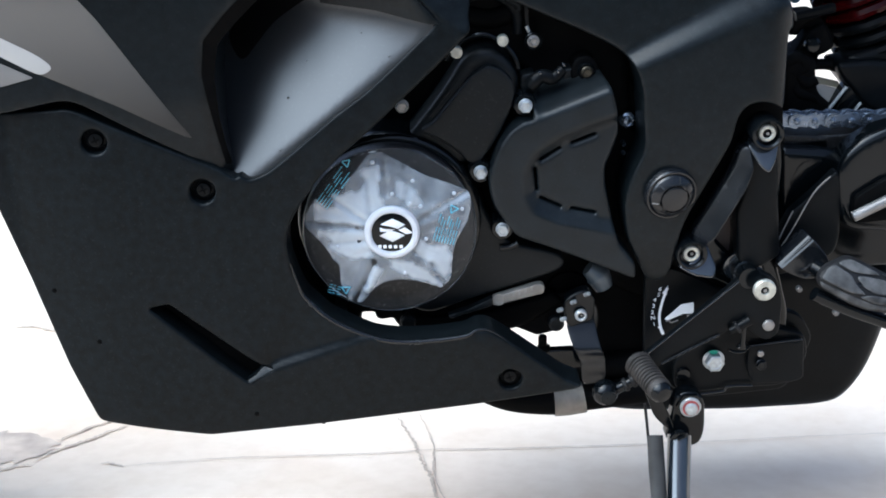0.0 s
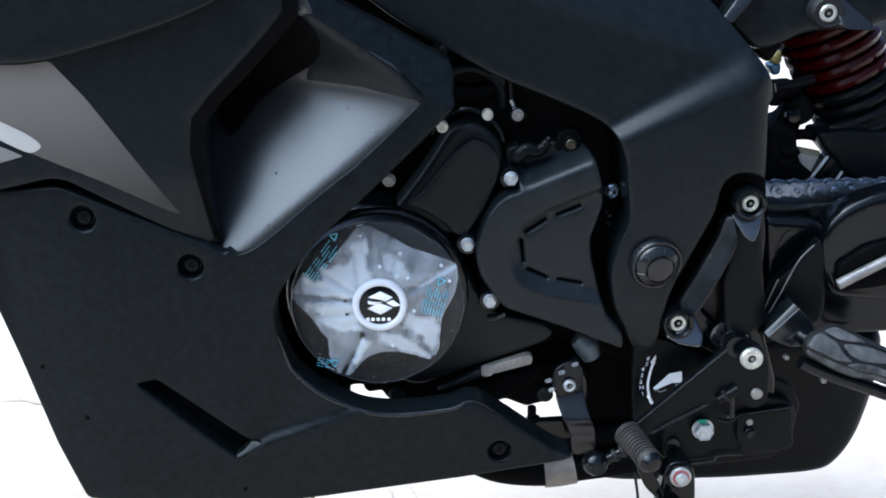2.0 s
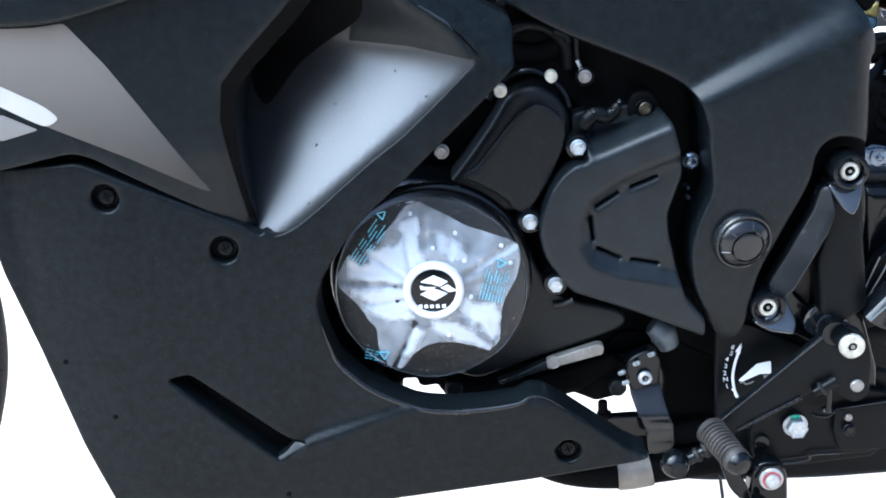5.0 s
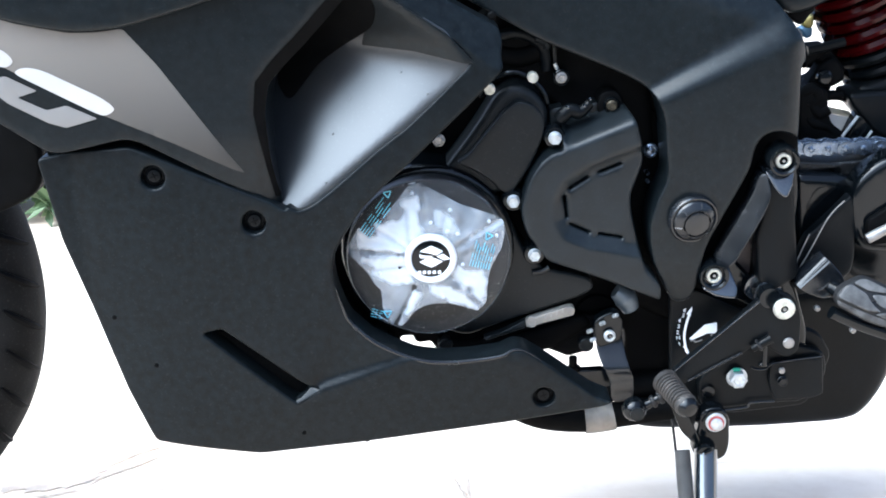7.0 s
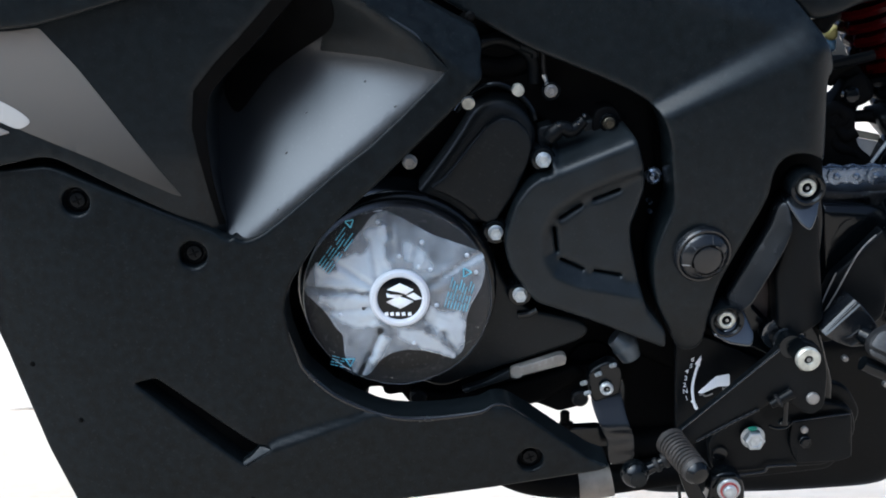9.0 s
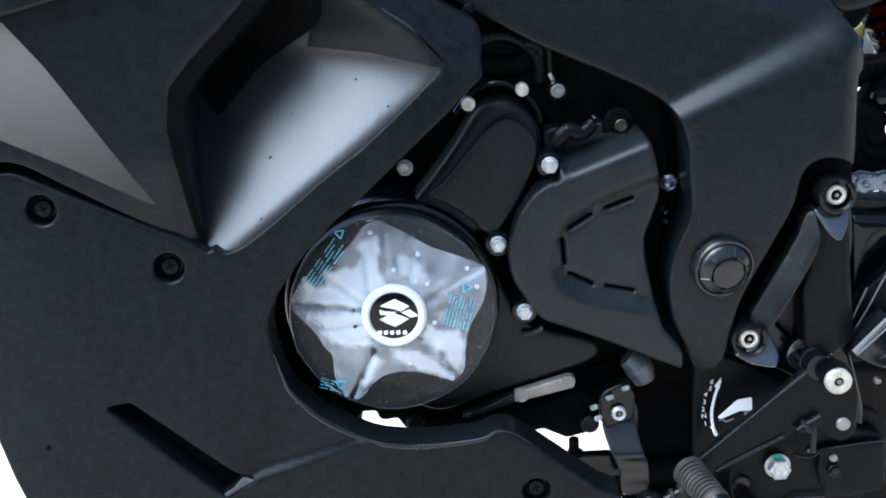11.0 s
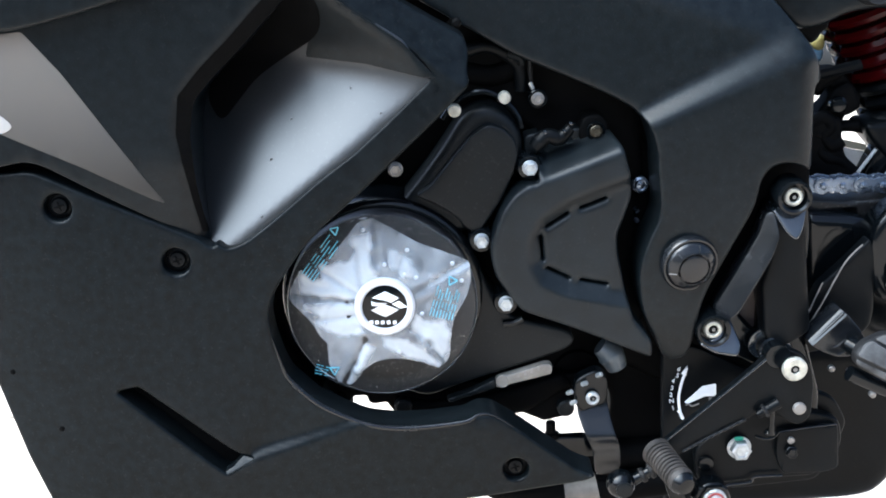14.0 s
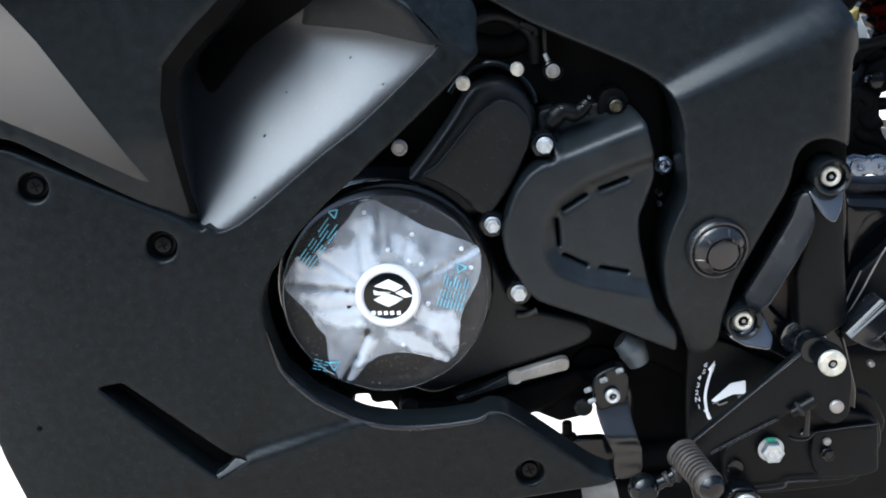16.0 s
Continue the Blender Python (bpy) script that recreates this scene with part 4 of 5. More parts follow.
def film_depth(x, z):
    dx, dz = x - H[0], z - H[1]
    r, a = np.hypot(dx, dz), np.arctan2(dz, dx)
    y = -184.0 + np.clip((r - 22) / 46, 0, 1.1) ** 1.3 * 8.5
    for ((xa, za), (xb, zb)), deep in zip(FOLDS, FOLD_DEEP):
        n2 = (xb - xa) ** 2 + (zb - za) ** 2
        t = np.clip(((x - xa) * (xb - xa) + (z - za) * (zb - za)) / n2, 0, 1)
        d = np.hypot(x - xa - t * (xb - xa), z - za - t * (zb - za))
        y = y + deep * np.exp(-((d / 1.8) ** 2)) - 0.7 * deep * np.exp(-(((d - 5) / 3.0) ** 2))
    wob = np.array([noise.fractal(Vector((p * 0.07, q * 0.07, 3.7)), 1.0, 2.0, 3) for p, q in zip(x, z)])
    wob2 = np.array([noise.noise(Vector((p * 5.0, q * 0.05, 1.3))) + 0.6 * noise.noise(Vector((p * 11.0, q * 0.09, 7.1))) for p, q in zip(a, r)])
    return y - (0.8 * wob + 0.55 * wob2) * np.clip((r - 20) / 12, 0, 1)


def film_whiteness(x, z):
    """How white the film is, milkiness and painted sky reflection together, from 0 to 1."""
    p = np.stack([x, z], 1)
    whiteness = np.zeros(len(x))
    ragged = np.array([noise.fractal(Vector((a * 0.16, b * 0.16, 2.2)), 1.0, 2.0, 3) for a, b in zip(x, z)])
    for loop, most in zip(MILK_AND_GLARE, (1.0, 1.0, 0.95, 1.0, 1.0, 0.6, 0.8)):
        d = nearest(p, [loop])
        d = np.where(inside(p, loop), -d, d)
        whiteness = np.maximum(whiteness, most * (1 - soft_step(d + 1.8 * ragged - 0.4, 4.5)))
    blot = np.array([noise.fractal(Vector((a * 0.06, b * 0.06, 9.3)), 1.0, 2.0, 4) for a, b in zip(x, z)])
    whiteness = np.clip(whiteness + np.clip(0.2 * blot + 0.24, 0, 0.5) * (1 - whiteness), 0, 1)
    # The dark of the folds is painted in by thinning the white.
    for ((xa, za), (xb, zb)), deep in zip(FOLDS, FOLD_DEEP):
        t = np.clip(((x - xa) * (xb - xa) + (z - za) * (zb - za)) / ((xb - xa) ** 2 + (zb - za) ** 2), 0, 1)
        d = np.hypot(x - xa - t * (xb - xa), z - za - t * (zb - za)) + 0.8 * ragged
        whiteness = whiteness * (1 - 0.5 * deep / 1.7 * np.exp(-((d / 1.7) ** 2)))
    return whiteness


star = [(-17.1, 425.9), (-6.5, 429), (-3.5, 427.1), (10.4, 419.4), (27.3, 408.8), (44.5, 401.7), (57.4, 395.8),
    (63.5, 391.8), (64.4, 379.8), (61, 366.9), (53, 354.1), (49.2, 344.8), (47.6, 329.6), (46.4, 318.1), (39.6, 309.6),
    (30.7, 312.9), (16.5, 318.9), (2.2, 321), (-8.7, 318.9), (-17.7, 311.9), (-22.8, 304.3), (-27.8, 298.6),
    (-37.7, 300), (-44.5, 315.9), (-44.5, 335.2), (-49.6, 339.2), (-52.7, 346.9), (-58.4, 354.7), (-65.8, 362.5),
    (-71, 368.4), (-70.6, 374.9), (-60.5, 392.1), (-52.4, 389.9), (-43.1, 398.8), (-32.9, 407.5), (-24.6, 416.2)]
film = part("protective_film", panel(star, film_depth, thick=0.4, edge=0.5, r=3.5, step=1.7, holes=[circle(H[0], H[1], 19.5, 28)]), FILM, magneto, "crinkled milky plastic film stretched over the cover, with sky reflections painted in")
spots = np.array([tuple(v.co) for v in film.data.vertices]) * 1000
film.data.attributes.new("whiteness", "FLOAT", "POINT").data.foreach_set("value", film_whiteness(spots[:, 0], spots[:, 2]))
part("clear_film", lathe([(69.8, 0), (71.0, 2), (71.0, 9), (70.0, 11.2),
    (68, 12.0)], (C[0], -163.5, C[1]), sides=72), CLEAR, magneto)


def ink(pts, lift=1.6):
    (xc, zc) = np.mean(pts, 0)
    y = float(film_depth(np.array([xc]), np.array([zc]))[0])
    part("printed_mark", panel(pts, max(y, -181.0) - lift, thick=0.3, edge=0.05, r=0.12, step=6), BLUE, magneto)


def printed(x, z, turn, rows, size):
    c, sn = math.cos(radians(turn)), math.sin(radians(turn))
    for k in range(rows):
        w = size * (1.0 - 0.2 * ((k * 7) % 3) / 2)
        for s0, s1 in ((0, 0.28), (0.33, 0.52 + 0.06 * (k % 3)), (0.66, 1.0)):
            ink([(x + c * a - sn * b, z + sn * a + c * b) for a, b in ((s0 * w, -k * 2.4), (s1 * w, -k * 2.4),
                (s1 * w, -k * 2.4 - 0.75), (s0 * w, -k * 2.4 - 0.75))])


def recycling(x, z, turn, size):
    tips = [(x + size * math.cos(radians(turn + 120 * k)), z + size * math.sin(radians(turn + 120 * k))) for k in range(3)]
    for k in range(3):
        (xa, za), (xb, zb) = tips[k], tips[(k + 1) % 3]
        n = math.hypot(xb - xa, zb - za)
        ox, oz = -(zb - za) / n * 0.5, (xb - xa) / n * 0.5
        ink([(xa + ox, za + oz), (xa - ox, za - oz), (xb - ox, zb - oz), (xb + ox, zb + oz)])


(xa, za), (xb, zb), (xc, zc), (xd, zd), (xe, ze), (xf, zf) = [(32.2, 354.3), (49.9, 379.8), (-59.7, 389.6),
    (-33.8, 420.5), (-53.7, 316.7), (-40.5, 311.9)]
printed(xa, za, 72, 8, 24)
recycling(xb, zb, 0, 4)
printed(xc, zc, 52, 5, 36)
recycling(xd, zd, 160, 3.6)
printed(xe, ze, -15, 4, 11)
recycling(xf, zf, 30, 4.2)
# Edge of the film, with its glints painted in as white rings.
for a0, a1, rr, thin in ((35, 150, 69.8, 0.9), (150, 395, 70.6, 0.45), (60, 118, 67.8, 0.7), (70, 92, 66, 0.8),
    (205, 250, 68.8, 0.5)):
    rim_line = [(C[0] + (rr + 0.5 * math.sin(a / 5)) * math.cos(radians(a)), -172.5 - 0.7 * math.sin(a / 7), C[1] + (rr + 0.5 * math.sin(a / 5)) * math.sin(radians(a))) for a in np.linspace(a0, a1, 16)]
    part("film_edge_glint", tube(rim_line, [thin * (0.4 + 0.8 * abs(math.sin(k * 1.7))) for k in range(16)], sides=6, n=4), BRIGHT if a1 - a0 < 60 else FILM, magneto)
rng = random.Random(4)
for bx, bz in [(-13.2, 420.6), (1.5, 395.6), (18.1, 404.6), (15.4, 386.8), (23.7, 384.2), (-44.7, 350.6), (50.8, 392.4), (57, 378.9), (8.8, 326.6),
    (27, 356.2)]:
    by = float(film_depth(np.array([bx]), np.array([bz]))[0])
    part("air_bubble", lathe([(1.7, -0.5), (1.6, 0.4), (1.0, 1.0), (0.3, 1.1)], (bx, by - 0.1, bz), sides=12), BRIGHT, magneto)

for k in range(46):
    a, d = rng.uniform(3.0, 6.9), rng.uniform(48, 66)
    part("air_bubble", lathe([(0.62, -0.4), (0.5, 0.3),
        (0.2, 0.5)], (C[0] + d * math.cos(a), -175.2 + (d - 48) * 0.06, C[1] + d * math.sin(a)), sides=6), WHITE, magneto)

# foot peg hanger
hanger = part("peg_hanger", panel([(291.3, 417.1), (323.6, 420.7), (327.7, 391.5), (326.7, 366.8), (323.3, 336.7),
    (319, 316.3), (328.5, 305.5), (341.9, 257.1), (342, 224.3), (308.7, 236.7), (291.2, 280.6), (272, 292), (241.3, 303.7),
    (238, 324.6), (259, 336.6), (284.7, 388.2)], -142, thick=16, edge=4, r=8, step=6,
    holes=[[(286.9, 350.8), (289.4, 332.9), (289.3, 311.2), (274.9, 327.3),
        (273.6, 333.5)]]), GLOSS, bike, "black cast foot peg hanger")
part("hanger_arm", panel([(286.6, 412.6), (293.4, 414.2), (296.5, 395.8), (291.1, 379), (267.3, 335), (259.6, 327.7),
    (250, 338.2), (265.6, 366.6), (281.6, 396.4)], lambda x, z: -167 + 0.6 * np.clip(side_of(x, z, *[(267.5, 331.4),
    (297.4, 395.8)]), 0, 30), thick=14, edge=1.5, r=4, step=4), CAST, hanger)
part("hanger_leg", panel([(292, 407), (317.2, 404), (322, 359), (327, 316), (303, 304), (290.5, 313), (288.5, 340), (286.5, 354.2), (292, 379.5)],
    lambda x, z: -160 + 0.012 * np.clip(x - 306, -30, 30) ** 2, thick=18, edge=3, r=5, step=4), MATT, hanger)
for flare in ([(290.2, 415.8), (317.6, 416.7), (313.2, 401.6), (307.4, 393.1), (300.5, 398.2)], [(237.2, 313.5), (249.8, 306.2), (267.5, 303.3), (270.3, 311.5), (260.7, 336.8), (255.8, 328.9), (248.3, 316.5)]):
    part("boss_flare", panel(flare, lambda x, z: -173 + 0.55 * (z - min(q[1] for q in flare)), thick=22, edge=2.5, r=4, step=2), STAND_PAINT, hanger)
# Dull brown panel behind the window of the hanger.
part("brown_panel", panel([(276.8, 350.1), (289.2, 347.5), (294.5, 316.1), (286.3, 309.0), (272.2, 319.3), (272.8, 334.0)], -132, thick=3, edge=0.6, r=3, step=5), material("dull_brown_paint", (0.028, 0.02, 0.019), 0.5, grain=0.3, vary=0.3, vary_size=60), hanger)
for spot, r in (((305, -157, 425.8), 13.4), ((248.8, -157, 324.3), 13.4)):
    boss = part("bolt_boss", lathe([(r + 1, -8), (r, 10), (r - 0.8, 12.2), (r - 2.4, 12.6), (r - 4, 11.4), (r - 4.6, 6),
        (5, 5.6)], spot, sides=36), GLOSS, hanger)
    socket_bolt((spot[0], spot[1] - 6, spot[2]), 7.0, 4.0, parent=boss)
hanger.location = (-0.0018, 0, 0.0032)

# heel plate with the gear indicator
heel = part("heel_plate", panel([(215.4, 305.9), (243.5, 300.6), (289, 276.4), (355.3, 252), (367.2, 229.5), (345.9, 179.5),
    (274.5, 173.9), (243.4, 183.9), (217, 213.4)], -133, thick=8, edge=2, r=8, step=8), MATT, bike, "black heel plate with a gear shift diagram")
part("dial_arc", tube([(235, -134.6, 283.7), (231, -134.6, 270.5), (229, -134.6, 257), (231.1, -134.6, 243.2),
    (233.2, -134.6, 239.3)], 1.1, sides=6, squash=0.3), INK, heel)
part("arrow_head", panel([(235.9, 285.8), (234.8, 276.2), (230.7, 278.5)], -133.8, thick=0.6, edge=0.1, r=0.2, step=4), INK, heel)
part("arrow_head", panel([(234.7, 239.2), (228, 246), (230.9, 247.6)], -133.8, thick=0.6, edge=0.1, r=0.2, step=4), INK, heel)
part("shoe_mark", panel([(233.7, 253.5), (240.4, 259.7), (248, 267), (258.9, 268.7), (259.4, 257.9), (250.4, 258.2),
    (243.6, 255.3), (236.7, 252.3)], -133.8, thick=0.6, edge=0.1, r=0.8, step=5), INK, heel)
part("heel_mark", panel([(253.4, 257), (258.9, 256.8), (259.1, 254.1),
    (253.6, 254.3)], -133.8, thick=0.5, edge=0.1, r=0.2, step=5), SILVER, heel)
part("pedal_mark", tube([(234.7, -134.6, 251.8), (237.7, -134.6, 252.3), (239.8, -134.6, 250.5),
    (245.7, -134.6, 252.5)], 0.7, sides=6, squash=0.3), SILVER, heel)


def letters(text, at, size, mat, parent, turn=0.0):
    cu = bpy.data.curves.new("digit", "FONT")
    cu.body, cu.size, cu.extrude, cu.align_x, cu.align_y = text, size / 1000, 0.0002, "CENTER", "CENTER"
    tmp = bpy.data.objects.new("digit", cu)
    me = bpy.data.meshes.new_from_object(tmp)
    bpy.data.objects.remove(tmp)
    me.materials.append(mat)
    ob = new("digit", me)
    ob.parent = parent
    ob.matrix_local = Matrix.Translation(Vector(at) / 1000) @ pose(0, 0, 0, 90, 0, 0) @ pose(0, 0, 0, 0, 0, turn)
    return ob


for text, at, turn in zip("65432N1", [(231.1, -134.2, 282.7), (229.9, -134.2, 277.3), (226.6, -134.2, 272.6),
    (225.8, -134.2, 266.7), (225, -134.2, 260.8), (225.7, -134.2, 255.3), (226.9, -134.2, 249.2)], (-25, -20, -12, -5, 0, 8, 15)):
    letters(text, (at[0] - 2.2, at[1], at[2]), 5.4, INK, heel, turn)

# shift lever
pivot = (303.3, -150, 298.1)
lever = part("shift_lever", panel([(290.4, 307.5), (303.6, 310.9), (316, 306), (322, 296), (325, 281), (324.3, 254), (315, 246.5),
    (305.7, 251.4), (291.2, 262.8), (273.7, 253.1), (248.4, 241.2), (226.9, 229), (217.2, 222.5), (208.8, 235.4),
    (252.4, 273.3)], -170, thick=7, edge=1.2, r=5, step=6), MATT, bike, "black gear shift lever with ribbed rubber")
part("lever_edge", tube([(209.6, -170.6, 236.4), (252.2, -170.6, 273.2), (291.6, -170.6, 306.7)], 0.7, sides=8), STAND_PAINT, lever)
part("lever_rail", tube([(225, -171, 229.2), (248, -171, 241.6), (273.1, -171, 254.4)], 1.1, sides=8), CAST, lever)
for k in range(9):
    at = Vector((232, -172, 233.0)).lerp(Vector((272, -172, 254)), k / 8)
    part("weld_bead", lathe([(1.3, -0.6), (1.2, 0.3), (0.4, 0.8)], tuple(at), sides=8), GLOSS, lever)
part("pivot_boss", lathe([(10.5, 0), (10.5, 10), (9.2, 12), (9.2, 32)], (295.8, -140, 305.8), sides=28), GLOSS, lever)
for spot in ((291.5, -148, 307.2), (298.0, -158, 304.5)):
    part("pivot_ring", lathe([(11.0, -2), (12.2, -1.2), (12.6, 0), (12.0, 1.0), (10.6, 1.2)], spot, sides=36), STAND_PAINT, lever)
socket_bolt((304.9, -182, 300.3), 9.4, 4.0, parent=lever, hole=0.36)
part("pivot_sleeve", lathe([(8.6, 0), (8.6, 14)], (305, -170, 299.2), sides=24), GLOSS, lever)
A, B = Vector((203.8, -172, 231.6)), Vector((216.5, -212, 224.2))
profile, length = [], (B - A).length
for k in range(9):
    h = length * 0.08 + k * length * 0.085
    profile += [(11.6 - 0.15 * k, h), (11.6 - 0.15 * k, h + length * 0.05), (10.4 - 0.15 * k, h + length * 0.06),
        (10.4 - 0.15 * k, h + length * 0.08)]
profile = [(11.0, 0), (12.0, 1)] + profile + [(10.6, length * 0.9), (10.2, length * 0.97), (8.5, length + 2.5),
    (5, length + 4.5), (0.5, length + 5)]
part("shift_rubber", lathe(profile, tuple(A), tuple((B - A).normalized()), sides=28), material("worn_brown_rubber", (0.022, 0.019, 0.017), 0.6, grain=0.4, grain_size=900, vary=0.5, vary_size=60, spec=0.4), lever)
part("rubber_tip", lathe([(9.6, -3), (9.9, -1), (9.2, 2), (6.5, 5.2), (0.5, 6.4)], tuple(B), tuple((B - A).normalized()), sides=28), GLOSS, lever)
ball = part("rod_end", lathe([(0.5, -11.5)] + [(11.2 * math.cos(a), 11.2 * math.sin(a)) for a in np.linspace(-1.4, 1.4, 13)] + [(0.5, 11.5)], (175.7, -178, 207.7), sides=28), GLOSS, lever)
part("tie_rod", tube([(181.4, -176, 207.4), (190, -176, 211.4), (204, -176, 219.5)], [5.6, 4.4, 4.8], sides=16), GLOSS, lever)
for at, rr in (((193.2, -176, 213.0), 6.0), ((199.6, -176, 216.8), 6.4)):
    part("rod_collar", lathe([(rr - 1, -2.0), (rr, -1.2), (rr, 1.2), (rr - 1, 2.0)], at, tuple(Vector((1, 0, 0.52)).normalized()), sides=20), RUBBER, lever)
part("rod_cap", lathe([(6.5, 0), (6.5, 1.2), (5.2, 1.8), (0.4, 1.9)], (177.0, -187.6, 207.2), sides=26), ENGINE, ball)

# lower plate, stand pivot and its fixings
plate = part("stand_bracket", panel([(241.6, 214.4), (255.9, 227.6), (291.9, 248), (313.9, 249.8), (356.9, 237.1),
    (360.7, 214.9), (340.8, 187.8), (295.5, 186.9), (265.5, 184.2),
    (245.3, 186.2)], -148, thick=10, edge=2, r=8, step=7), MATT, bike, "black stand bracket plate")
part("bracket_lip", tube([(263, -152, 184.3), (286, -152, 186.4), (290.5, -152, 190.9), (312, -152, 191.2)], 1.3, sides=8), CAST, plate)
part("bracket_knob", lathe([(6.6, -6), (6.6, 0), (5.6, 1.6), (2, 2.2), (0.4, 2.3)], (251, -150, 203.4), sides=24), GLOSS, plate)
part("bracket_panel", panel([(306.5, 230.4), (354.1, 235.2), (356.5, 197), (346, 193.6), (312, 193.4),
    (305.5, 212)], -154, thick=8, edge=1.4, r=4, step=7), MATT, plate)
part("panel_edge", tube([(307, -154, 230.6), (330, -154, 233.4), (353, -154, 235.4)], 0.8, sides=8), CAST, plate)
big = hex_bolt((276.3, -152, 217.8), 7.4, 9.6, 8.0, STEEL, plate, "large zinc-plated hexagon bolt with a green paint mark")
part("paint_mark", panel([(270.5, 228.4), (275.6, 229.2), (279.2, 227.8), (277.6, 225.2),
    (272, 225.6)], -156.6, thick=1.2, edge=0.3, r=1.5, step=4), GREEN, big)
part("rivet", lathe([(5.0, -8), (5.0, 0), (4.2, 0.8), (0.5, 1)], (316.5, -172, 258.3), sides=24), DULL, plate, "pale pin head")
part("rivet", lathe([(3.0, -4), (3.0, 0), (2.4, 0.6), (0.4, 0.8)], (316.5, -156, 223.6), sides=18), DULL, plate)
hex_bolt((317, -156, 214), 4.2, 4.8, 4.0, GLOSS, plate)
sensor = part("stand_switch", tube([(283.2, -174, 255.7), (290.4, -174, 259.8), (299.5, -174, 265.2)], [3.0, 4.0, 4.6], sides=16), MATT, plate)
part("switch_collar", lathe([(5, -1.5), (6, 0), (5, 1.5)], (289.1, -174, 259.0), tuple(Vector((1, 0, 0.6)).normalized()), sides=18), RUBBER, sensor)
part("switch_stem", tube([(295.2, -172, 259.4), (295.4, -172, 248), (295.8, -170, 237.6)], [2.6, 2.0, 2.6], sides=12), GLOSS, sensor)
part("stem_foot", lathe([(4.4, -1.6), (4.6, 0), (3.0, 1.8)], (296, -166, 237), (0, 0, 1), sides=16), GLOSS, sensor)
part("spring_hook", tube([(286.6, -160, 231.2), (292.5, -160, 228.6), (299.9, -160, 228.8), (304.6, -160, 233.4)], 1.3, sides=8), GLOSS, plate)
plate.location = (-0.002, 0, 0.0035)

stand = part("side_stand", panel([(238.4, 192.9), (246, 198.1), (257.8, 197.6), (265.1, 188.9), (266.2, 159.1),
    (262.4, 145.5), (250.5, 142.6), (237.3, 147.8), (231, 153.8),
    (234.6, 165)], -172, thick=14, edge=3, r=8, step=5), GLOSS, bike, "black folding side stand with a grey-sleeved spring")
foot = (230.4, -262, 44)
part("stand_leg", tube([(243.0, -176, 158.4),
    (238.4, -200, 118.7), foot], [10.5, 10.2, 10.0], sides=24, smooth=False), STAND_PAINT, stand)
part("stand_foot", panel([(202, 38), (259, 38), (259, 50), (202, 50)], -285, thick=48, edge=3, r=4), GLOSS, stand)
part("stand_tang", tube([(234, -218, 90.3), (256.4, -226, 92.4)], 5, sides=12), GLOSS, stand)
part("bumper", tube([(256.4, -226, 92.4), (260.4, -227, 92.4), (270, -228, 93)], [5.5, 8.5, 7.5], sides=16), material("cream_rubber_bumper", (0.55, 0.5, 0.34), 0.6, vary=0.15, vary_size=80), stand, "cream rubber stop")
sleeve = part("spring_sleeve", tube([(220.2, -182, 162.4), (220.3, -196, 135.4), (220.5, -212, 109.8)], [7.0, 7.2, 6.6], sides=18, smooth=False), material("sleeve_rubber", (0.03, 0.03, 0.03), 0.7, grain=0.5, grain_size=300, vary=0.4, vary_size=50, spec=0.3), stand, "dark grey rubber sleeve")
TOP, END = Vector((220.5, -212, 109.8)), Vector((218.9, -225, 96.6))
part("spring_coil", tube([TOP.lerp(END, k / 48) + Vector((5.2 * math.cos(k * 0.9), 5.2 * math.sin(k * 0.9), 0)) for k in range(49)], 1.1, sides=6, n=2), STAND_PAINT, sleeve)
part("stand_cable", tube([(211.2, -178, 191.8), (213.3, -178, 175), (215.3, -178, 158)], 1.3, sides=8), RUBBER, stand)
part("spring_strap", panel([(209.6, 207.3), (224.6, 198.4), (236.4, 171.8), (238.9, 161.5), (230.8, 164.7), (220.5, 176.4),
    (214, 193.4)], -174, thick=6, edge=1.5, r=5, step=5), GLOSS, stand)
part("stand_weld", tube([(233.8, -186, 160.8), (239.5, -186, 167.3), (245.5, -186, 164.3),
    (238.8, -186, 160.6)], 2.4, sides=8), GLOSS, stand)
spot = (251.1, -176, 186.2)
nut = part("stand_nut", lathe([(9.2, 0), (9.2, 2), (8.6, 2.8),
    (7.0, 3)], spot, sides=32), STEEL, stand, "zinc stand pivot bolt with a red washer")
part("red_washer", lathe([(7.2, 2.5), (7.2, 3.6),
    (5, 3.9)], spot, sides=28), material("red_paint_ring", (0.3, 0.05, 0.05), 0.5, vary=0.3, vary_size=200), nut)
part("pivot_end", lathe([(5.6, 2), (5.6, 6), (4.4, 7), (0.5, 7.2)], spot, sides=24), STEEL, nut)
part("pivot_flange", lathe([(12, -4), (12, 0), (10, 0.6)], spot, sides=6), GLOSS, nut)
stand.location = (-0.001, 0, 0.003)

# small brackets under the engine
Z_BEND = (170.6, -140, 230.1)[2]
clamp = part("cable_bracket", panel([(147.4, 254.7), (171, 266.2), (175.4, 239.8), (182.8, 217.4), (184.3, 194.8),
    (163.2, 189.8), (160.7, 218.1),
    (150.5, 240.7)], lambda x, z: -136 - 15 * np.exp(-(((z - Z_BEND) / 17) ** 2)), thick=4, edge=1.2, r=8, step=3), CAST, bike, "bent black cable bracket")
part("bracket_head", panel([(144.5, 276.4), (149.4, 282.6), (163.9, 288.9), (171.8, 280.6), (171.2, 259.2), (149.6, 252),
    (145.6, 260.2)], -146, thick=12, edge=2, r=6, step=5), GLOSS, clamp)
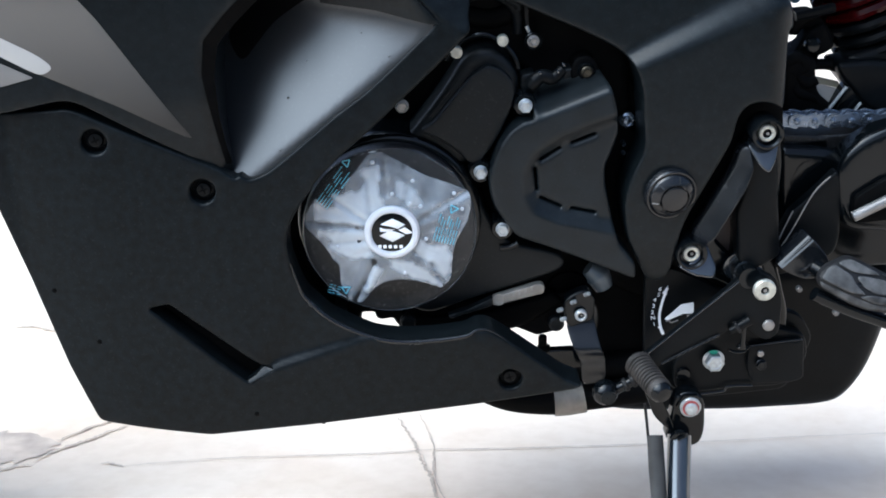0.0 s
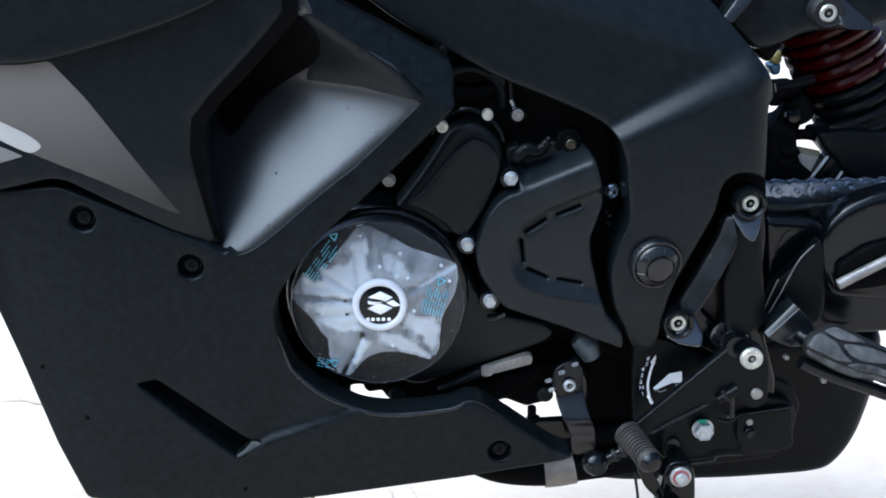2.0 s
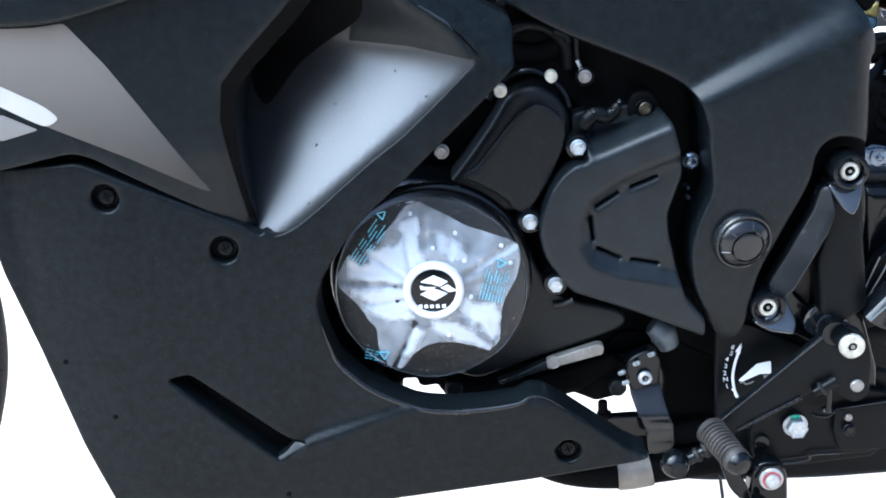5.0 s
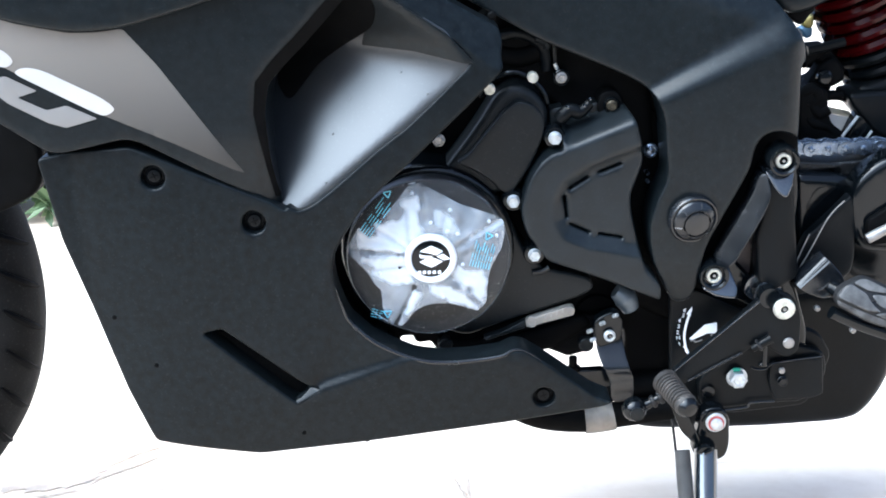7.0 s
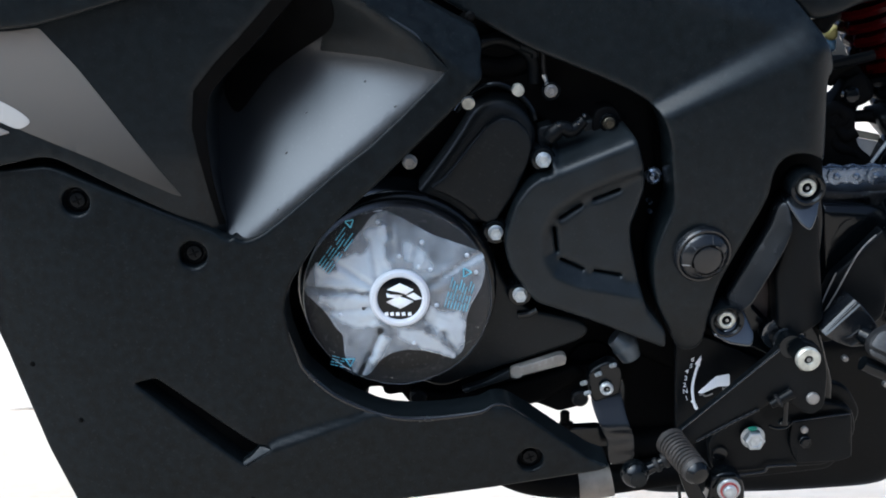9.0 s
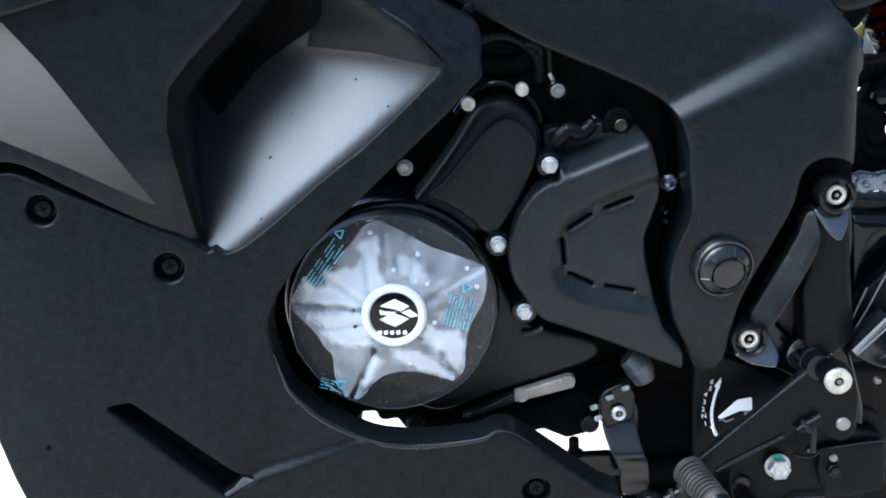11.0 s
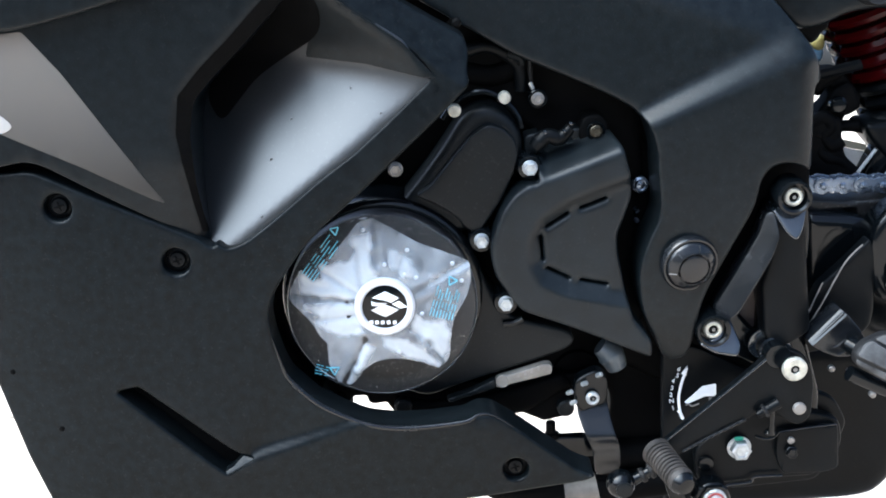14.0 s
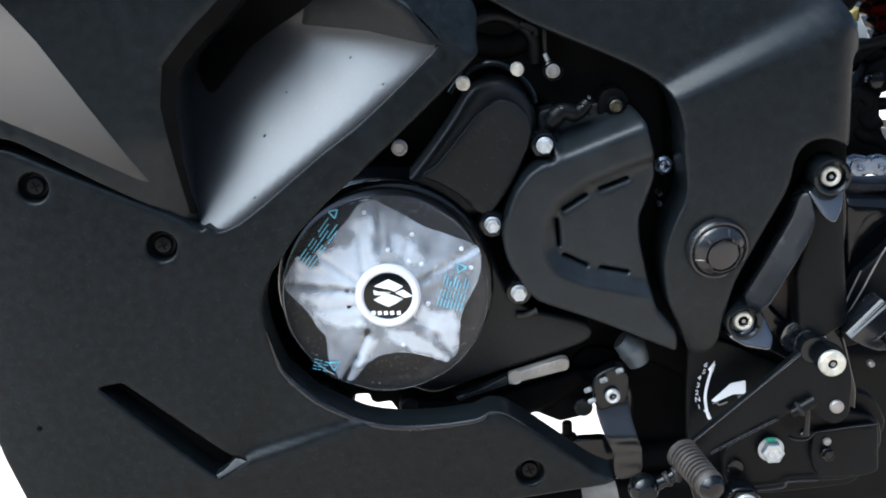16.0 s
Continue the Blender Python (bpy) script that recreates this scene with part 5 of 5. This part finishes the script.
socket_bolt((159, -148, 266), 5.4, 4.0, STEEL, clamp, 0.5)
for spot in [(164.3, -150, 285.8), (141.2, -150, 271.9), (144.2, -150, 263.2), (152.8, -150, 278.9)]:
    part("adjuster_nut", lathe([(1.9, -3), (1.9, 2.0),
        (1.3, 2.5)], spot, tuple(Vector((0.6, -0.6, 0.5)).normalized()), sides=8), STEEL, clamp)
clamp.location = (-0.0012, 0, 0.0018)
part("starter_cap", tube([(166.5, -128, 303), (175, -128, 295.5), (180.5, -128, 284)], [7, 11, 8], sides=24), material("grey_blue_casting", (0.07, 0.085, 0.1), 0.4, 0.4, grain=0.2, vary=0.3, vary_size=60), bike)
# Another added filler, coloured as the dark behind the brackets.
part("lower_filler", panel([(165.3, 282.7), (195.1, 308.8), (231, 291), (238.2, 165.4), (190.7, 158.5), (176.8, 197.4),
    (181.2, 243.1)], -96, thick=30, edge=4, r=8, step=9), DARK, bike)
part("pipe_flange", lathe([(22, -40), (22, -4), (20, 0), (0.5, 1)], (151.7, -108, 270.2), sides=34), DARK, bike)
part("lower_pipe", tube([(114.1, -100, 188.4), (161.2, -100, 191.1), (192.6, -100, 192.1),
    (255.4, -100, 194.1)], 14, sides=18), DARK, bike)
part("bolt_stub", lathe([(4, -10), (4, 6), (3, 7)], (128.8, -110, 223.9), (0, 0, 1), sides=14), DARK, bike)
part("bolt_collar", lathe([(6, -2), (6, 2), (4, 3)], (129.8, -110, 218.2), (0, 0, 1), sides=14), DARK, bike)
part("bracket_strip", panel([(118.3, 216.2), (158.3, 216.8), (164.6, 207.4), (167.1, 174.9), (149.3, 187.3),
    (128.6, 205.5)], -112, thick=8, edge=2, r=4), GLOSS, bike)
pipe = part("exhaust_pipe", tube([(62, -120, 192), (96.7, -120, 174.5), (138.1, -120, 168.7), (169.2, -120, 172.1),
    (226, -120, 177.8)], 12.5, sides=22), DARK, bike)
part("pipe_clamp", tube([(138.1, -120, 168.7), (151.1, -120, 169.3),
    (166.1, -120, 171.6)], 14.0, sides=22), PLATE, pipe, "dull steel pipe clamp")
silencer = part("silencer", panel([(184.3, 160.6), (191.6, 125.4), (218.5, 119.2), (324.9, 115.8), (415.5, 118.2),
    (433.5, 130), (449.9, 155.5), (460.5, 191.6), (466, 221.3), (470, 273.5),
    (235.3, 282.8)], -70, thick=150, edge=22, r=26, step=9), MATT, bike, "satin black underslung silencer")

# rear set, swing arm and chain
part("swing_arm", panel([(331.7, 399.5), (375.7, 394.9), (425.3, 376.8), (491.6, 364.1), (502.1, 284.3), (401, 282.9),
    (338.6, 307)], -106, thick=60, edge=8, r=10, step=9), GLOSS, bike, "gloss black swing arm")
rear = part("rear_casting", panel([(378.2, 388.9), (382.9, 399.6), (396.1, 410.9), (413.2, 419), (446.4, 426.6),
    (475.2, 423.1), (488.7, 319.4), (424.2, 326.1), (389.6, 329.5), (380.4, 344.3),
    (375.7, 375)], -130, thick=26, edge=7, r=10, step=6), GLOSS, bike, "gloss black swing arm casting")
part("casting_recess", panel([(389.6, 361), (414.7, 377.1), (448.1, 384.8), (453, 344.4), (418.8, 339.6),
    (390.9, 337.6)], -137, thick=6, edge=1.5, r=5), DARK, rear)
# Grey bar paints the bright highlight across the casting.
part("casting_highlight", tube([(389.4, -140, 345.5), (415.9, -140, 358.7), (448.5, -140, 374.5)], 4.6, sides=14), DULL, rear)
part("rear_bracket", panel([(371.2, 378.5), (376.4, 384.3), (381.7, 369.1), (384.1, 322.7), (381.5, 308.1), (363.7, 297.2),
    (332.7, 288.8), (322.7, 304.1), (338.2, 346.3),
    (357.9, 364.9)], lambda x, z: -130 + 0.25 * np.clip(side_of(x, z, *[(321.7, 304.1),
    (357.7, 367.4)]), -60, 0) * -1 * 0.2, thick=12, edge=2.5, r=6, step=5), MATT, bike)
# Thin grey lines paint the sky's reflection on the bracket's edges.
part("edge_highlight", tube([(323.8, -134, 306.5), (330.1, -134, 327.1), (339.5, -134, 350.7)], 0.7, sides=8), DULL, bike)
part("edge_highlight", tube([(324.8, -134, 305.4), (339.4, -134, 331.9), (355.9, -134, 366),
    (369, -134, 380.5)], 0.7, sides=8), DULL, bike)
mount = part("peg_mount", panel([(322.8, 310.6), (347.1, 336.2), (350.4, 334.4), (361.1, 321.3), (365.8, 313), (360.2, 304.3),
    (355.8, 299.3), (344.7, 298.9), (333.1, 303.6)], -162, thick=26, edge=1.4, r=3, step=4), CAST, bike, "black foot peg mount")
part("mount_top", panel([(321.6, 312.6), (346, 337.6), (350.2, 333.6), (325, 309.4)], lambda x, z: -163 + 0.95 * np.clip(side_of(x, z, (324.7, 309.9),
    (349.1, 333.5)), 0, 20), thick=14, edge=0.5, r=1, step=2), CAST, mount)
part("mount_slot", tube([(340.5, -163, 307.9), (344.3, -163, 309.1), (349.8, -163, 314), (349.8, -163, 317.9)], 0.8, sides=8), CAST, mount)
part("mount_rim", tube([(345, -162.6, 301), (354.8, -162.6, 307.5), (359.1, -162.6, 316.7)], 0.9, sides=8), CAST, mount)
TREAD_A, TREAD_B = (346.4, 313.5), (416.9, 285.1)


def tread_depth(x, z):
    """The treaded top of the peg slopes back from a worn front edge."""
    return -200 + 0.75 * np.clip(side_of(x, z, TREAD_A, TREAD_B) - 1, 0, 60) + 0.006 * np.clip(372 - x, 0, 40) ** 2


peg = part("foot_peg", panel([(345.4, 313.2), (348, 317.7), (354.5, 321.9), (369.5, 325.8), (375.6, 325.2), (388.5, 318.9), (399, 313),
    (414.7, 304.6), (446, 288), (446, 262), (418, 274.9), (402.3, 282), (385.9, 284.4), (372.9, 290), (359.8, 297.6),
    (346.5, 305.6)], tread_depth, thick=9, edge=4, r=5, step=4), RUBBER, bike, "dusty grey block-treaded rubber foot peg")
for outline in ([(347.2, 314.3), (354.2, 321.3), (360.2, 322.7), (372.8, 314.5), (374.4, 309.9), (378.7, 304.3), (383.5, 299.8), (371.4, 302),
    (361.7, 306.7)], [(362.4, 323.6), (369.9, 325.4), (375.3, 324.7), (396.4, 313.2), (397.6, 311.4), (380.9, 315),
    (374, 317)], [(377.2, 312.9), (382.6, 312.6), (399.1, 308.2), (414.5, 302.3), (415.5, 294.5), (400.3, 297.5), (391, 299.7),
    (381.5, 305.7)], [(399.5, 312.2), (414.5, 304), (444, 288.6), (444, 280), (416.5, 294), (416, 302.9)], [(386, 299), (400.5, 295.6),
    (443, 277), (443, 271), (417, 283.4), (401.3, 289.6), (391.2, 291.4), (378, 298)]):
    part("tread_block", panel(outline, lambda x, z: tread_depth(x, z) - 1.8, thick=3, edge=1.0, r=2.5, step=2.5), DUSTY, peg)
part("peg_side", panel([(346.4, 311.5), (362, 304), (374.9, 297.9), (391, 291.1), (401.1, 289.2), (443, 270), (443, 265), (417.3, 277.9),
    (401.7, 284.5), (385.3, 286.9), (372.3, 292.5), (359.3, 299.7), (347.2, 306.8)], lambda x, z: tread_depth(x, z) - 0.6, thick=3, edge=1.2, r=2, step=3), DUSTY, peg)
part("peg_stem", tube([(352, -165, 311), (366, -185, 306), (380, -193, 302)], 7, sides=14), GLOSS, peg)
part("peg_frame", tube([(345.7, -185, 295.8), (375.3, -185, 281.3), (408.9, -185, 267.5), (445, -185, 252.4)], 6, sides=12), GLOSS, peg)
for spot in [(345.6, -150, 284.3), (360.5, -150, 281.1), (379.5, -150, 260.6)]:
    part("stud", lathe([(2.6, -4), (2.6, 0), (1.6, 1)], spot, sides=12), DULL, bike)

chain = new("chain")
chain.parent = bike
tagged(chain, "blued steel drive chain")
PITCH = 15.875
start, end = Vector((191.5, -88, 421.6)), Vector((425.5, -88, 415.6))
way = (end - start).normalized()


def link_plate(y, waist, r):
    pts = []
    for k in range(13):
        a = math.pi / 2 + math.pi * k / 12
        pts.append((r * math.cos(a), r * math.sin(a)))
    pts.append((PITCH / 2, -waist))
    for k in range(13):
        a = -math.pi / 2 + math.pi * k / 12
        pts.append((PITCH + r * math.cos(a), r * math.sin(a)))
    pts.append((PITCH / 2, waist))
    return panel(pts, y, thick=1.8, edge=0.5, r=1.5, step=4)


pin = [(2.7, 0), (2.7, 1.6), (1.8, 2.2), (0.3, 2.2)]
outer = joined(link_plate(-4, 5.4, 7.4), link_plate(8, 5.4, 7.4), lathe(pin, (0, -4, 0), sides=14), lathe(pin, (PITCH, -4, 0), sides=14))
inner = joined(link_plate(-2, 5.8, 7.2), link_plate(6, 5.8, 7.2), lathe([(5, -8),
    (5, 3)], (0, 0, 0), sides=14), lathe([(5, -8), (5, 3)], (PITCH, 0, 0), sides=14))
first = [None, None]
for k in range(26):
    at = start + way * PITCH * k
    if first[k % 2] is None:
        first[k % 2] = link = part("link", (outer, inner)[k % 2], CHAIN, chain)
    else:
        link = new("link", first[k % 2].data)
        link.parent = chain
    link.matrix_local = Matrix.Translation(at / 1000) @ pose(0, 0, 0, 0, -math.degrees(math.atan2(way.z, way.x)), 0)
part("chain_guard", panel([(338.9, 406.6), (366.8, 403.6), (396.3, 404.5), (425.5, 408.5), (427.6, 388), (379.7, 390.8),
    (378.1, 398.1), (367.2, 398), (347.6, 396.1), (339.8, 395.4)], -92, thick=30, edge=2, r=3, step=6), PLASTIC, bike)
part("chain", tube([(196.8, -88, 318.1), (217.2, -88, 316.3), (242.7, -88, 313.1)], 6.5, sides=10), CHAIN, bike)

# shock absorber, its linkage and what shows behind the frame
def coil(top, foot, radius, wire, turns):
    axis = (foot - top).normalized()
    side = axis.cross(Vector((0, -1, 0))).normalized()
    front = side.cross(axis)
    steps = int(turns * 16)
    return tube([top + (foot - top) * (k / steps) + side * radius * math.cos(k * math.pi / 8) + front * radius * math.sin(k * math.pi / 8) for k in range(steps + 1)], wire, sides=8, n=1)


S_TOP, S_MID, S_LOW = Vector((396.3, -20, 564.9)), Vector((429.4, -20, 499.6)), Vector((458.8, -20, 442.5))
shock = part("shock_spring", coil(S_TOP, S_MID, 38, 5.7, 6), RED, bike, "dark red coil spring of the rear shock")
part("lower_coil", coil(S_MID, S_LOW, 38, 5.2, 5), MATT, shock)
part("shock_body", tube([S_TOP, S_LOW], 31, sides=24, smooth=False), DARK, shock)
part("mud_flap", panel([(397.7, 462.4), (421.5, 471.6), (471.1, 487.8), (530.8, 500.4), (536.7, 443.7),
    (412.5, 454.5)], -60, thick=30, edge=8, r=12, step=9), MATT, bike)
part("chain_cover", panel([(387.9, 461.1), (410.9, 463.1), (516.2, 454.3), (520.9, 407.6), (433.6, 414.8), (417.8, 421.7),
    (403.5, 438.9), (394.8, 448.6)], -70, thick=40, edge=5, r=8, step=8), MATT, bike)
sub = part("rear_frame", panel([(291.4, 567.7), (303.3, 594.4), (325.1, 620.3), (454, 615.2), (458.6, 565.3), (421.4, 562.3),
    (412.7, 554.3), (379.6, 557.6), (356.4, 554.8), (338.2, 545.4),
    (317.7, 542.6)], -108, thick=40, edge=6, r=10, step=8), SATIN, bike, "black rear frame rail")
part("rail_edge", panel([(285.4, 572.5), (293, 568.6), (317.3, 590.1), (327.7, 611.9), (314, 612.5),
    (303.9, 592.5)], lambda x, z: -124 + 0.6 * (z - 575), thick=10, edge=1.5, r=3, step=4), CAST, sub)
spot = (372.1, -118, 573.5)
boss = part("bolt_boss", lathe([(13.5, -10), (13, 4), (11.5, 6), (9.5, 5)], spot, sides=32), RUBBER, sub)
socket_bolt((spot[0], spot[1] - 3, spot[2]), 7.2, 4, parent=boss)
part("seat_bracket", panel([(381.6, 585.9), (389.2, 582), (408.2, 563.2), (408.5, 558.6), (384.3, 560.5),
    (379.9, 569.8)], lambda x, z: -124 + 0.65 * (z - 570), thick=14, edge=1.5, r=5, step=4), CAST, sub)
part("linkage", tube([(351.8, -60, 501.9), (365.7, -60, 504.3), (385.4, -60, 508.5)], 4.5, sides=10), MATT, bike)
part("linkage_arm", panel([(350.8, 463.6), (366.5, 489.3), (381.2, 494.6), (390.6, 473), (377.9, 465.4), (365.7, 467),
    (358.2, 457.1)], -58, thick=16, edge=4, r=6, step=6), DARK, bike)
part("frame_lug", panel([(313.5, 551.5), (343.7, 552.1), (346.1, 543.6), (340.6, 540.1), (337.1, 533.6), (332.5, 531),
    (326.6, 535), (318.6, 543.8)], -98, thick=30, edge=4, r=6, step=5), DARK, sub)
part("linkage_rocker", panel([(362.4, 494), (384.8, 498.1), (399.3, 479.9), (402.9, 471.5), (389.8, 464.7), (384.4, 451.3),
    (360.4, 452.4), (359.7, 466.1), (370.9, 470.3), (377.3, 484),
    (362.2, 476.9)], -28, thick=24, edge=4, r=4, step=5), DARK, bike)
part("linkage_pin", lathe([(7, -4), (7, 1), (5, 3), (0.5, 3.6)], (367.3, -66, 477.3), sides=20), GLOSS, bike)
part("wiring_loom", tube([(347.2, -62, 462.2), (357.1, -62, 466.8), (363.5, -62, 459.4), (357.9, -62, 451.4),
    (365.4, -62, 443.9), (373.3, -62, 447.7)], [5, 6, 6, 5, 7, 6], sides=12), DARK, bike)
part("wiring_loom", tube([(351.6, -62, 454.8), (358, -62, 448.3), (355.5, -62, 439.2), (361.9, -62, 433.7),
    (372.2, -62, 430.1), (379.8, -62, 422.5)], [5, 4, 5, 6, 5, 4], sides=12), DARK, bike)
part("cross_tube", tube([(369.5, -50, 456.4), (386.8, -50, 456.7), (407.7, -50, 450.6)], 5, sides=12), DARK, bike)
part("linkage_block", panel([(343.6, 468.1), (362.4, 470.3), (372.7, 464.8), (372.6, 449.6), (376.5, 434), (390.3, 423),
    (387.9, 413.7), (346.1, 415.7)], -66, thick=40, edge=4, r=6, step=6), DARK, bike)
part("linkage_block", panel([(349.7, 505), (371.6, 506.1), (376, 498.9), (362.4, 491.5),
    (350.9, 481.9)], -55, thick=20, edge=4, r=5, step=6), DARK, bike)
part("warning_label", panel([(381.3, 443.4), (402.7, 438.1), (402.2, 432.5),
    (381.5, 437.5)], -40, thick=3, edge=0.5, r=1), material("cream_label_card", (0.5, 0.45, 0.33), 0.5, vary=0.1), bike)
part("pale_label", panel([(381.5, 437), (402.2, 432), (401.4, 425.4), (396.5, 412.4),
    (382.2, 418.4)], -40, thick=3, edge=0.5, r=1), material("pale_label_card", (0.6, 0.56, 0.52), 0.5, vary=0.1), bike)
# Made-up yellow and blue piece, standing in for something far behind the gap.
plug = part("background_piece", panel([(359, 518), (360.5, 524.5), (370, 528.1), (369.6, 516.5), (364, 514.5)], -20, thick=14, edge=3, r=3, step=3), YELLOW, bike, "yellow and blue piece standing in for an unknown background thing")
part("background_piece_lower", panel([(356.6, 515.5), (363, 517), (369.4, 516.2), (369, 506.2), (362.2, 505)], -19, thick=12, edge=3, r=3, step=3), material("blue_background_piece", (0.1, 0.2, 0.32), 0.45, vary=0.2, vary_size=90), plug)
part("spring_seat", panel([(352, 498.5), (376.8, 500.5), (392.6, 480.1), (386.6, 470.3), (372.8, 464.4), (356.9, 471), (366, 484),
    (367.6, 489.5), (353, 486.5)], -50, thick=16, edge=3, r=3, step=5), DARK, bike)
part("chain_cover_tip", panel([(388.3, 411.6), (399.5, 436.1), (406.3, 447.1), (417.5, 446.6),
    (440.6, 409.2)], -66, thick=20, edge=2, r=3, step=6), GLOSS, bike)
part("bright_strip", tube([(384.7, -72, 422.5), (398, -72, 441.4)], 1.6, sides=8), STEEL, bike)
part("bright_strip", tube([(405.6, -72, 417.3), (412, -72, 426.8)], 1.3, sides=8), STEEL, bike)

# front wheel
front = (-697, 0, 290)
wheel = part("front_tyre", lathe([(212, -28), (216, -38), (240, -49), (262, -52), (278, -44), (289, -28), (294, -10),
    (294, 10), (289, 28), (278, 44), (262, 52), (240, 49), (216, 38),
    (212, 28)], front, sides=120), TYRE, bike, "black treaded front tyre")
part("rim", lathe([(60, -20), (205, -25), (213, -32), (213, 32), (205, 25), (60, 20)], front, sides=80), GLOSS, wheel)
for k in range(40):
    a = radians(9 * k)
    c = Vector((math.cos(a), 0, math.sin(a)))
    d = Vector((-math.sin(a), 0, math.cos(a)))
    F = Vector(front)
    groove = [F + c * 294.4 + Vector((0, -6, 0)), F + c * 290 + d * 12 + Vector((0, -27, 0)), F + c * 279.5 + d * 26 + Vector((0, -43.5, 0)), F + c * 270 + d * 34 + Vector((0, -48.6, 0))]
    part("tread_groove", tube(groove, [2.0, 4.0, 3.6, 1.6], sides=6, n=3), DARK, wheel)
part("front_mudguard", panel([(-503.1, 512.8), (-401.5, 486.5), (-372.5, 465.9), (-358.4, 451.4), (-357.6, 434.6),
    (-363.3, 409.4), (-377, 397), (-406.1, 385.7), (-533.7, 345.4)], -62, thick=120, edge=6, r=16, step=12), DARK, bike)
